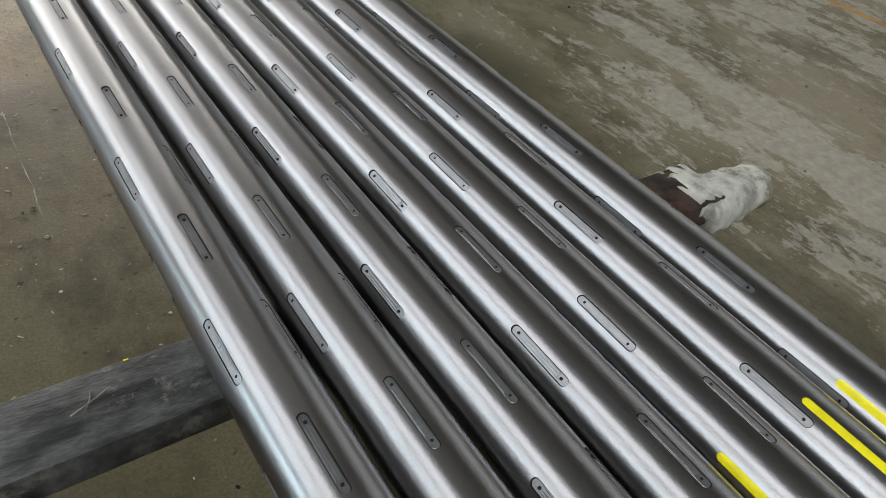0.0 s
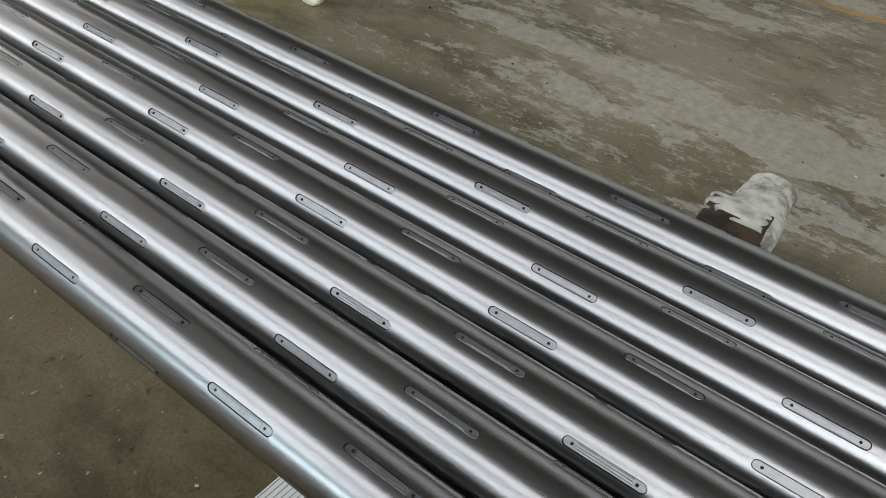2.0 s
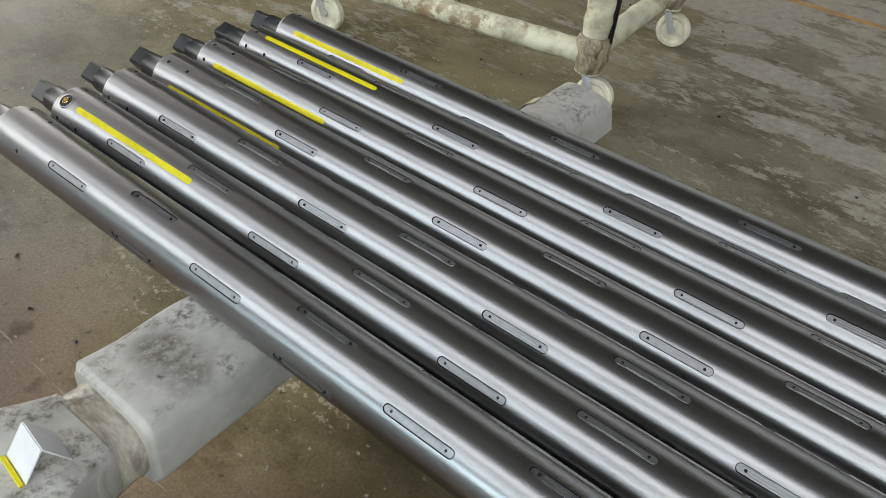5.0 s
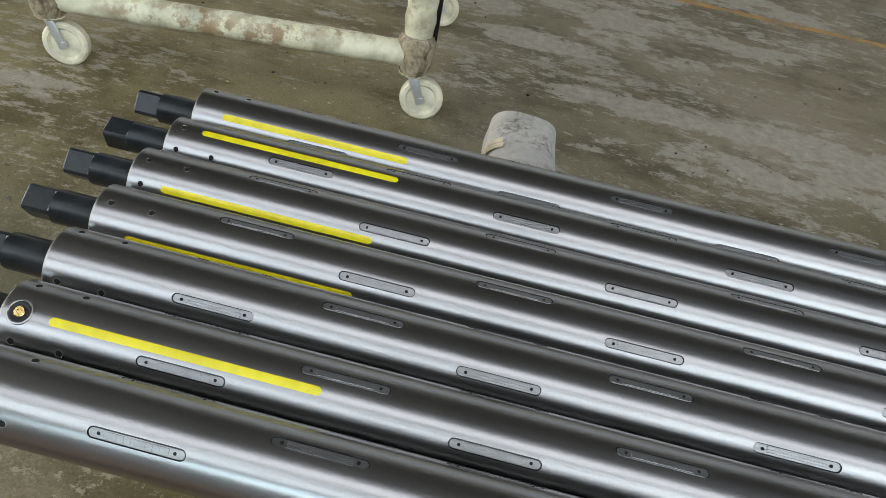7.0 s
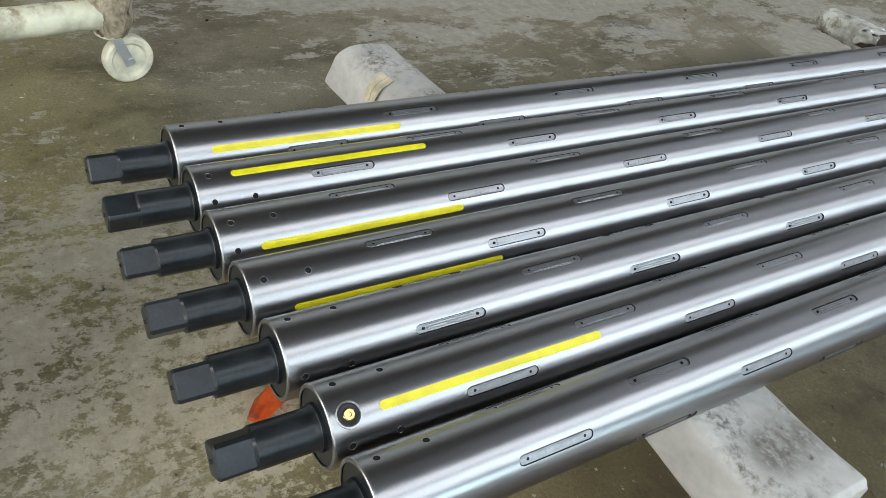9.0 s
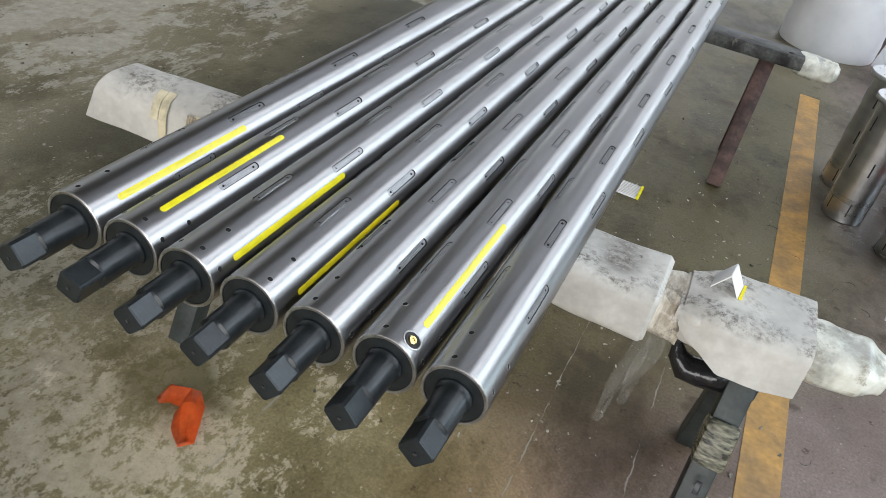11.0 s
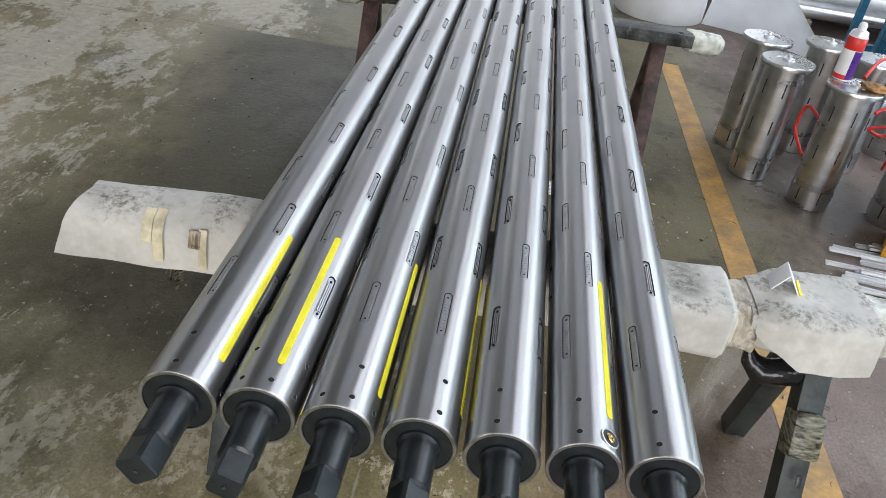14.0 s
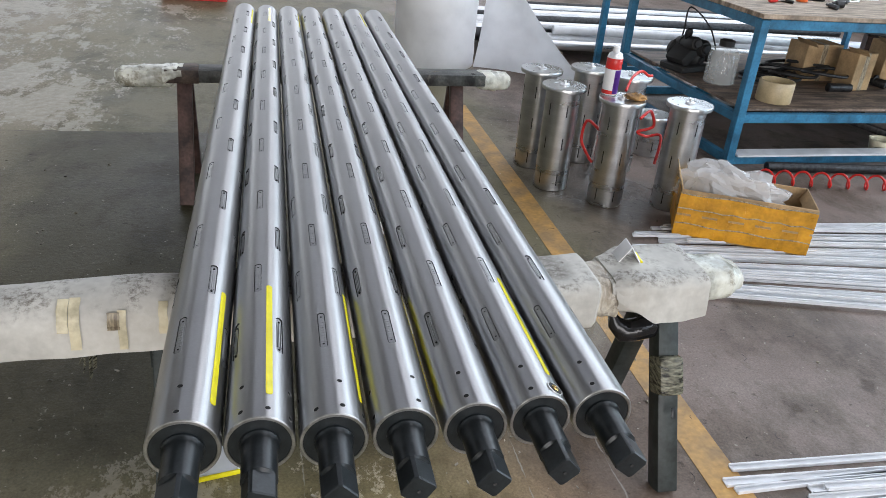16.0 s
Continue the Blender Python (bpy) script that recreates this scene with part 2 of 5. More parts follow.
    # small torn flecks of the screed, thick in places
    for scale, at, where, edge in ((17.0, 0.575, (3.7, 8.2, 0), -1.0), (44.0, 0.60, (1.1, 4.9, 0), -0.45)):
        fleck = combine("ADD", noise_node(scale, 8, 0.72, (1, 0.45, 1), where), combine("ADD", span(noise_node(1.7, 5, 0.6, (1, 0.5, 1), where), 0.35, 0.65, -0.075, 0.05), combine("ADD", combine("MULTIPLY", shade_stain, -0.12), span(px, edge + 0.15, edge - 0.35, -0.2, 0.0))))
        base = mixed(ramp(fleck, [(at, (0, 0, 0)), (at + 0.012, (0.66, 0.66, 0.66))]), base, pale)
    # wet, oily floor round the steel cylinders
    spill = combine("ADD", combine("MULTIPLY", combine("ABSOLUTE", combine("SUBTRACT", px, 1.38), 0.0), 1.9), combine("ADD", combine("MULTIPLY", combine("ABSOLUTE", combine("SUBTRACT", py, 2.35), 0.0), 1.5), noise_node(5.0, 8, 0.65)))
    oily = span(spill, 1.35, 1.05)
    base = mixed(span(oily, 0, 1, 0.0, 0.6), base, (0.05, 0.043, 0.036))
    # fine pale speckle towards the shaft heads
    near = combine("MULTIPLY", combine("MULTIPLY", span(py, 1.3, 0.5), span(py, -1.0, -0.3)), combine("MULTIPLY", span(px, 0.3, -0.15), span(px, -1.7, -0.9)))
    grain = combine("ADD", combine("MULTIPLY", noise_node(42.0, 10, 0.8, (1, 0.7, 1), (5, 1, 0)), 0.55), combine("MULTIPLY", noise_node(9.0, 10, 0.75, (1, 0.6, 1), (2, 6, 0)), 0.45))
    bare = span(noise_node(2.3, 5, 0.6, (1, 0.8, 1), (2.7, 5.1, 0)), 0.42, 0.56)
    dry = combine("MULTIPLY", near, combine("MAXIMUM", bare, span(py, 0.45, 0.15)))
    speck = combine("ADD", grain, span(dry, 0, 1, -0.10, 0.04))
    base = mixed(ramp(speck, [(0.51, (0, 0, 0)), (0.535, (0.50, 0.50, 0.50))]), base, pale)
    # a wet olive stain by the shaft heads
    wet = combine("ADD", combine("MULTIPLY", combine("ABSOLUTE", combine("ADD", px, 0.36), 0.0), 5.0), combine("ADD", combine("MULTIPLY", combine("ABSOLUTE", combine("SUBTRACT", py, 0.24), 0.0), 6.0), noise_node(9.0, 6, 0.6)))
    base = mixed(span(wet, 1.5, 1.1, 0.0, 0.75), base, (0.075, 0.068, 0.028))
    # paler, warmer floor under the shaft heads
    heads_pale = combine("MULTIPLY", combine("MULTIPLY", span(py, -0.5, -0.1), combine("MULTIPLY", span(py, 0.72, 0.45), span(py, -0.1, 0.2, 0.5, 1.0))), combine("MULTIPLY", span(drift, -0.80, -0.25), span(drift, 0.60, 0.35)))
    base = mixed(heads_pale, base, mixed(1.0, base, (2.15, 1.96, 1.78), "MULTIPLY"))
    # scattered pale crumbs
    crumbs = ramp(noise_node(48.0, 3, 0.5, offset=(4, 4, 0)), [(0.70, (0, 0, 0)), (0.72, (0.7, 0.7, 0.7))])
    base = mixed(crumbs, base, pale)
    # sawn joints and cracks
    wob = span(noise_node(9.0, 5), 0, 1, -0.012, 0.012)
    for coord, at, wide, tone in ((px, -0.14, 0.006, (0.40, 0.37, 0.31)), (py, 3.135, 0.011, (0.05, 0.045, 0.04)), (px, 0.42, 0.004, (0.36, 0.34, 0.28)), (px, 0.66, 0.004, (0.36, 0.33, 0.29)), (py, -3.2, 0.006, (0.05, 0.045, 0.04))):
        off = combine("ABSOLUTE", combine("ADD", combine("SUBTRACT", coord, at), wob), 0.0)
        broken = combine("ADD", span(off, 0.0, wide), span(noise_node(7.0, 5, 0.6, offset=(at, 0, 0)), 0.4, 0.62, 0.0, 0.9))
        crack = span(broken, 0.3, 0.9, 0.8, 0.0)
        if coord is px:
            crack = combine("MULTIPLY", crack, combine("MULTIPLY", span(py, 1.45, 1.15), span(py, -0.6, -0.3)))
        base = mixed(crack, base, tone)
    b.inputs["Specular IOR Level"].default_value = 0.24
    nt.links.new(base, b.inputs["Base Color"])
    rr = nt.nodes.new("ShaderNodeMapRange")
    rr.inputs["To Min"].default_value, rr.inputs["To Max"].default_value = 0.22, 0.78
    nt.links.new(noise_node(2.2, 9), rr.inputs["Value"])
    nt.links.new(combine("SUBTRACT", rr.outputs["Result"], combine("ADD", span(oily, 0, 1, 0.0, 0.25), span(shade_stain, 0, 1, 0.0, 0.04))), b.inputs["Roughness"])
    bp = nt.nodes.new("ShaderNodeBump")
    bp.inputs["Strength"].default_value, bp.inputs["Distance"].default_value = 0.5, 0.006
    nt.links.new(noise_node(38, 12, 0.7), bp.inputs["Height"])
    nt.links.new(bp.outputs["Normal"], b.inputs["Normal"])
    return m


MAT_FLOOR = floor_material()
MAT_STEEL = material("ground_steel", (0.375, 0.376, 0.378), 0.335, 1.0, 0.035, 3.0, 330.0, 0.10, stretch=(0.6, 1.2, 0.6), rough_vary=0.02)
# circular grinding marks stretch the highlights along the shafts
grind = MAT_STEEL.node_tree
turn = grind.nodes.new("ShaderNodeTangent")
turn.direction_type, turn.axis = "RADIAL", "Y"
grind.links.new(turn.outputs["Tangent"], grind.nodes["Principled BSDF"].inputs["Tangent"])
grind.nodes["Principled BSDF"].inputs["Anisotropic"].default_value = 0.75
grind.nodes["Principled BSDF"].inputs["Anisotropic Rotation"].default_value = 0.25
MAT_KEY = material("grey_key_nylon", (0.33, 0.333, 0.335), 0.38, 0.85, 0.12, 60.0, 300.0, 0.15, stretch=(1, 0.2, 1))
# near-black: the shade inside key slots and centre marks is in this colour
MAT_SLOT = material("shaded_recess_steel", (0.05, 0.05, 0.05), 0.6, 0.3, 0.1, 60.0)
MAT_BLACK = material("blackened_steel", (0.020, 0.024, 0.026), 0.31, 0.2, 0.2, 30.0, 200.0, 0.06, ior=1.45)
MAT_DARK = material("slot_shadow_steel", (0.05, 0.05, 0.052), 0.5, 0.8, 0.2, 40.0)
MAT_TAPE = material("yellow_tape", (0.82, 0.72, 0.02), 0.2, 0.0, 0.05, 30.0, 140.0, 0.08)
MAT_BRASS = material("brass", (0.75, 0.55, 0.22), 0.25, 1.0, 0.1, 60.0)
MAT_RUBBER = material("black_rubber", (0.02, 0.02, 0.02), 0.6, 0.0, 0.1, 30.0)
MAT_FOAM = material("white_foam_wrap", (0.535, 0.52, 0.475), 0.6, 0.0, 0.09, 7.0, 60.0, 0.3, scuff=(0.075, 0.056, 0.038), scuff_at=0.45, scuff_scale=80.0, scuff_soft=0.17, stain=(0.455, 0.62, 0.06, 0.10), worn_top=True)
MAT_FOAMWEST = material("white_foam_sheet", (0.535, 0.52, 0.475), 0.6, 0.0, 0.09, 7.0, 60.0, 0.3, scuff=(0.075, 0.056, 0.038), scuff_at=0.45, scuff_scale=80.0, scuff_soft=0.17, stain=(-0.37, 0.62, 0.10, 0.075), worn_top=True)
# near-black puts the shade inside holes into the colour; screw dots share it
MAT_HOLE = material("hole_shade_and_screw", (0.006, 0.006, 0.006), 0.85, 0.0, 0.1, 60.0, bump=0.0)
MAT_RIM = material("worn_bright_edge", (0.46, 0.455, 0.44), 0.38, 1.0, 0.12, 60.0, 300.0, 0.1)
MAT_SHEET = material("clean_foam_sheet", (0.86, 0.87, 0.89), 0.5, 0.0, 0.05, 4.0, 50.0, 0.15)
MAT_FOAMTAPE = material("yellowed_tape", (0.58, 0.52, 0.36), 0.4, 0.0, 0.15, 20.0, 90.0, 0.2)
MAT_RUST = material("brown_primed_steel", (0.085, 0.048, 0.040), 0.55, 0.1, 0.3, 14.0, 90.0, 0.25)
MAT_RUSTBAR = material("rusted_bar_end", (0.050, 0.034, 0.025), 0.6, 0.1, 0.4, 18.0, 90.0, 0.5, scuff=(0.12, 0.06, 0.03), scuff_at=0.5, scuff_scale=22.0)
MAT_BLACKBAR = material("worn_black_beam", (0.048, 0.050, 0.046), 0.5, 0.1, 0.45, 14.0, 90.0, 0.5, stretch=(1, 3, 1), scuff=(0.15, 0.135, 0.115), scuff_at=0.53, scuff_scale=34.0)
MAT_GREENSTEEL = material("dark_green_steel", (0.035, 0.042, 0.04), 0.45, 0.2, 0.25, 14.0, 90.0, 0.15)
MAT_CARTWHITE = material("cream_wrap", (0.68, 0.66, 0.48), 0.42, 0.0, 0.15, 9.0, 60.0, 0.3, scuff=(0.26, 0.16, 0.07), scuff_at=0.47, scuff_scale=14.0)
MAT_WHEEL = material("cream_nylon", (0.70, 0.66, 0.50), 0.45, 0.0, 0.1, 20.0)
MAT_YLINE = material("yellow_floor_paint", (0.42, 0.235, 0.060), 0.5, 0.0, 0.2, 9.0, 60.0, 0.2, alt=(0.29, 0.175, 0.065), scuff=(0.17, 0.13, 0.10), scuff_at=0.60, scuff_scale=16.0)
MAT_ORANGE = material("orange_plastic", (0.75, 0.14, 0.03), 0.3, 0.0, 0.15, 20.0)
MAT_CYL = material("turned_steel", (0.54, 0.545, 0.55), 0.29, 1.0, 0.10, 5.0, 160.0, 0.05, stretch=(0.5, 0.5, 3), scuff=(0.22, 0.215, 0.21), scuff_at=0.60, scuff_scale=16.0)
MAT_BLUE = material("blue_paint", (0.03, 0.17, 0.30), 0.45, 0.0, 0.2, 9.0, 80.0, 0.12)
MAT_WOOD = material("bench_board", (0.34, 0.265, 0.195), 0.65, 0.0, 0.3, 6.0, 60.0, 0.2, stretch=(1, 5, 1))
MAT_GREYWOOD = material("grey_splinter", (0.24, 0.21, 0.17), 0.8, 0.0, 0.2, 40.0)
MAT_SHELF = material("stained_shelf_board", (0.20, 0.145, 0.11), 0.6, 0.0, 0.35, 5.0, 60.0, 0.25, stretch=(1, 5, 1), scuff=(0.07, 0.055, 0.045), scuff_at=0.5, scuff_scale=10.0)
MAT_CARD = material("cardboard", (0.42, 0.285, 0.15), 0.8, 0.0, 0.15, 8.0, 90.0, 0.15)
MAT_BOXTAPE = material("amber_packing_tape", (0.62, 0.30, 0.02), 0.3, 0.0, 0.15, 12.0, 70.0, 0.15)
MAT_WHITE = material("white_paper", (0.80, 0.80, 0.80), 0.5, 0.0, 0.04, 10.0, 80.0, 0.05)
MAT_RED = material("red_plastic", (0.62, 0.03, 0.025), 0.35, 0.0, 0.1, 20.0)
MAT_PURPLE = material("purple_print", (0.16, 0.05, 0.38), 0.3, 0.0, 0.05, 20.0)
MAT_ALU = material("pale_aluminium", (0.72, 0.73, 0.75), 0.35, 0.75, 0.06, 12.0, 120.0, 0.05)
MAT_STRIP = material("white_profile", (0.72, 0.73, 0.75), 0.4, 0.1, 0.06, 12.0, 120.0, 0.05)
MAT_GLOVE = material("tan_leather", (0.34, 0.19, 0.07), 0.7, 0.0, 0.3, 20.0, 90.0, 0.3)
MAT_GLASS = material("clear_jar", (0.75, 0.77, 0.76), 0.06, 0.0, 0.02, 8.0, 60.0, 0.25, alpha=0.32)
MAT_FILM = material("clear_film", (0.62, 0.62, 0.58), 0.10, 0.0, 0.03, 20.0, 60.0, 0.8, alpha=0.09)
MAT_WALL = material("plastered_wall", (0.25, 0.238, 0.21), 0.8, 0.0, 0.1, 1.5, 30.0, 0.2)
# unseen west wall, kept pale to throw light on the shafts' flanks
MAT_WALLPALE = material("pale_bounce_wall", (0.60, 0.575, 0.52), 0.8, 0.0, 0.1, 1.5, 30.0, 0.2)
MAT_ROOF = material("grey_roof_sheet", (0.10, 0.097, 0.09), 0.7, 0.0, 0.1, 1.0, 30.0, 0.1)

MAT_FILMFOAM = material("film_over_foam", (0.54, 0.54, 0.47), 0.28, 0.0, 0.2, 16.0, 60.0, 0.4, scuff=(0.15, 0.125, 0.075), scuff_at=0.50, scuff_scale=18.0)
MAT_DIRTYFILM = material("dirty_film", (0.16, 0.155, 0.11), 0.16, 0.0, 0.4, 40.0, 70.0, 1.0, stretch=(1, 1, 4), alt=(0.02, 0.02, 0.015), alpha=0.9)
MAT_BLACKFILM = material("black_film", (0.015, 0.015, 0.016), 0.14, 0.0, 0.2, 30.0, 45.0, 1.0)
MAT_NECK = material("grubby_taped_foam", (0.48, 0.45, 0.38), 0.3, 0.0, 0.25, 14.0, 80.0, 0.5, stretch=(3, 1, 1), alt=(0.26, 0.21, 0.15), scuff=(0.08, 0.06, 0.045), scuff_at=0.52, scuff_scale=24.0)
MAT_TAPEBROWN = material("brown_tape", (0.30, 0.255, 0.175), 0.3, 0.0, 0.3, 20.0, 80.0, 0.6, stretch=(4, 1, 1), alt=(0.13, 0.10, 0.065))

# ---- mesh helpers ----


def smooth(me, angle=40):
    for p in me.polygons:
        p.use_smooth = True
    me.set_sharp_from_angle(angle=radians(angle))


def finish(bm, name, mat, smooth_angle=40):
    me = bpy.data.meshes.new(name)
    bm.to_mesh(me)
    bm.free()
    me.materials.append(mat)
    if smooth_angle:
        smooth(me, smooth_angle)
    return me


def part(name, bm, mat, parent=None, label="", m=None, smooth_angle=40):
    me = bm if isinstance(bm, bpy.types.Mesh) else finish(bm, name, mat, smooth_angle)
    ob = new(name, me)
    if parent is not None:
        ob.parent = parent
    if m is not None:
        ob.matrix_local = m
    if label:
        tagged(ob, label)
    return ob


def thing(name, label, category, m=None, group="", kind=""):
    ob = new(name)
    ob.empty_display_size = 0.05
    if m is not None:
        ob.matrix_world = m
    return tagged(ob, label, category, group, kind)


def box(x0, x1, y0, y1, z0, z1, bevel=0.0, bm=None, seg=1):
    bm = bm or bmesh.new()
    made = bmesh.ops.create_cube(bm, size=1.0, matrix=Matrix.Translation(((x0 + x1) / 2, (y0 + y1) / 2, (z0 + z1) / 2)) @ Matrix.Diagonal((x1 - x0, y1 - y0, z1 - z0, 1)))
    if bevel:
        edges = {e for v in made["verts"] for e in v.link_edges}
        bmesh.ops.bevel(bm, geom=list(edges), offset=bevel, segments=seg, affect="EDGES", profile=0.5)
    return bm


def beam(a, b, w, h, bevel=0.003, bm=None, up=(0, 0, 1)):
    """A bar of section w x h from a to b."""
    bm = bm or bmesh.new()
    a, b = Vector(a), Vector(b)
    d = b - a
    zz = d.normalized()
    xx = Vector(up).cross(zz)
    if xx.length < 0.01:
        xx = Vector((1, 0, 0)).cross(zz)
    xx.normalize()
    yy = zz.cross(xx)
    rot = Matrix((xx, yy, zz)).transposed().to_4x4()
    made = bmesh.ops.create_cube(bm, size=1.0, matrix=Matrix.Translation((a + b) / 2) @ rot @ Matrix.Diagonal((w, h, d.length, 1)))
    if bevel:
        edges = {e for v in made["verts"] for e in v.link_edges}
        bmesh.ops.bevel(bm, geom=list(edges), offset=bevel, segments=2, affect="EDGES", profile=0.5)
    return bm


def lathe(profile, seg=32, axis="Z", bm=None):
    """A turned body from (radius, height) pairs."""
    bm = bm or bmesh.new()
    rings = []
    for r, h in profile:
        ring = []
        for k in range(seg):
            a = 2 * math.pi * k / seg
            p = (r * math.cos(a), r * math.sin(a), h) if axis == "Z" else (r * math.cos(a), h, r * math.sin(a)) if axis == "Y" else (h, r * math.cos(a), r * math.sin(a))
            ring.append(bm.verts.new(p))
        rings.append(ring)
    for r0, r1 in zip(rings, rings[1:]):
        for k in range(seg):
            bm.faces.new((r0[k], r0[(k + 1) % seg], r1[(k + 1) % seg], r1[k]))
    bm.faces.new(rings[0][::-1])
    bm.faces.new(rings[-1])
    bmesh.ops.recalc_face_normals(bm, faces=bm.faces)
    return bm


def tube(points, radius, seg=10, bm=None, cap=True):
    """A round pipe along points."""
    bm = bm or bmesh.new()
    pts = [Vector(p) for p in points]
    rings = []
    ref = Vector((0.13, 0.31, 0.94))
    for i, p in enumerate(pts):
        d = (pts[min(i + 1, len(pts) - 1)] - pts[max(i - 1, 0)]).normalized()
        u = (ref - d * ref.dot(d)).normalized()
        ref = u
        w = d.cross(u)
        r = radius[i] if isinstance(radius, (list, tuple)) else radius
        rings.append([bm.verts.new(p + r * (math.cos(2 * math.pi * k / seg) * u + math.sin(2 * math.pi * k / seg) * w)) for k in range(seg)])
    for r0, r1 in zip(rings, rings[1:]):
        for k in range(seg):
            bm.faces.new((r0[k], r0[(k + 1) % seg], r1[(k + 1) % seg], r1[k]))
    if cap:
        bm.faces.new(rings[0][::-1])
        bm.faces.new(rings[-1])
    bmesh.ops.recalc_face_normals(bm, faces=bm.faces)
    return bm


# ---- hall ----
HX0, HX1, HY0, HY1, HZ = -10.0, 7.0, -9.0, 15.0, 9.0


def structure(name, bm, mat, label, category="wall"):
    return tagged(part(name, bm, mat, smooth_angle=0), label, category, kind="structure")


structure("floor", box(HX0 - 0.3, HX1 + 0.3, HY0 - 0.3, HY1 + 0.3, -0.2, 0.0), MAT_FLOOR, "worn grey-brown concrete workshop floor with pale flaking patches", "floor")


def wall_with_band(name, x0, x1, zlo, zhi, label):
    bm = box(x0, x1, HY0, HY1, 0.0, zlo)
    box(x0, x1, HY0, HY1, zhi, HZ, bm=bm)
    for k in range(7):
        y = HY0 + k * (HY1 - HY0 - 0.1) / 6
        box(x0, x1, y, y + 0.1, zlo, zhi, bm=bm)
    structure(name, bm, MAT_WALLPALE, label)


east = box(HX1, HX1 + 0.25, HY0, -2.8, 0.0, 3.6)
box(HX1, HX1 + 0.25, 5.2, HY1, 0.0, 3.6, bm=east)
box(HX1, HX1 + 0.25, -2.8, 5.2, 0.0, 0.7, bm=east)
box(HX1, HX1 + 0.25, -2.8, 5.2, 2.4, 3.6, bm=east)
box(HX1, HX1 + 0.25, HY0, HY1, 8.2, HZ, bm=east)
# unseen solid bay, added to dim the light on the shafts about y 0
box(HX1, HX1 + 0.25, -1.65, 2.65, 5.15, 8.2, bm=east)
for y in (-9.0, -5.2, -1.75, 2.65, 6.6, 10.7, 14.9):
    box(HX1, HX1 + 0.25, y, y + 0.1, 3.6, 8.2, bm=east)
structure("wall_east", east, MAT_WALL, "unseen plastered hall wall with a high window band, an added solid bay and low windows")
wall_with_band("wall_west", HX0 - 0.25, HX0, 4.2, 5.6, "unseen pale hall wall that brightens the shafts, with a narrow window band")
north = box(HX0 - 0.25, -7.2, HY1, HY1 + 0.25, 0, HZ)
box(5.2, HX1 + 0.25, HY1, HY1 + 0.25, 0, HZ, bm=north)
box(-7.2, 5.2, HY1, HY1 + 0.25, 0, 1.3, bm=north)
box(-7.2, 5.2, HY1, HY1 + 0.25, 4.5, HZ, bm=north)
structure("wall_north", north, MAT_WALL, "plastered end wall with a wide opening")
south = box(HX0 - 0.25, -5.2, HY0 - 0.25, HY0, 0, HZ)
box(5.2, HX1 + 0.25, HY0 - 0.25, HY0, 0, HZ, bm=south)
box(-5.2, 5.2, HY0 - 0.25, HY0, 4.1, HZ, bm=south)
box(-5.2, 5.2, HY0 - 0.25, HY0, 0.0, 0.3, bm=south)
structure("wall_south", south, MAT_WALL, "unseen plastered end wall with a wide gate opening added for light")
roof = box(HX0 - 0.25, 3.3, HY0 - 0.25, 8.4, HZ, HZ + 0.15)
box(HX0 - 0.25, 3.3, 12.6, HY1 + 0.25, HZ, HZ + 0.15, bm=roof)
box(HX0 - 0.25, -3.6, 8.4, 12.6, HZ, HZ + 0.15, bm=roof)
box(1.6, 3.3, 8.4, 12.6, HZ, HZ + 0.15, bm=roof)
box(6.7, HX1 + 0.25, HY0 - 0.25, HY1 + 0.25, HZ, HZ + 0.15, bm=roof)
structure("ceiling", roof, MAT_ROOF, "grey sheet roof with roof lights", "ceiling")

# painted lines
structure("floor_line", box(0.895, 1.0, HY0, 3.75, 0.0, 0.0015), MAT_YLINE, "scuffed ochre-yellow painted floor line", "floor line")
structure("floor_line", box(-3.76, -3.70, HY0, 9.0, 0.0, 0.0015), MAT_YLINE, "faded narrow yellow painted floor line", "floor line")

# ---- air shafts ----
R, AXIS_Z, LENGTH, STEP, KEY = 0.0522, 0.589, 3.31, 0.3775, 0.110
SHIFT_X = (-0.0050, -0.0044, -0.0036, -0.0015, 0.0016, 0.0040, 0.0045)
SHIFT_Y = (-0.006, -0.004, -0.007, -0.003, -0.001, 0.010, 0.014)
THICK = (1.055, 1.02, 1.015, 1.01, 1.01, 1.0, 1.0)
EARLY = (-23.5, 37.2, -5.7, 0.3, 52.3, 53.0, 50.0)
HOLE_TURN = (-8.0, -31.0, 15.0, 23.0, -17.0, -18.0, -20.5)
SQUARE_TURN = (55, 20, 45, 35, 40, 48, 40)
TAPE_TURN = {0: 48.0, 1: 16.0, 2: 60.0, 3: 74.0, 5: 33.0}
HALF_W, KEY_DEPTH = 0.0068, 0.0040


def on_tube(turn, y, r):
    """The place at an angle from the top, towards east, and a distance along the shaft."""
    a = radians(turn)
    return (r * math.sin(a), y, r * math.cos(a))


def stadium(half_len, half_w, n=7):
    """Outline of a slot with round ends, as (along, across)."""
    pts = []
    for k in range(n + 1):
        a = -math.pi / 2 + math.pi * k / n
        pts.append((half_len - half_w + half_w * math.cos(a), half_w * math.sin(a)))
    for k in range(n + 1):
        a = math.pi / 2 + math.pi * k / n
        pts.append((-half_len + half_w + half_w * math.cos(a), half_w * math.sin(a)))
    return pts


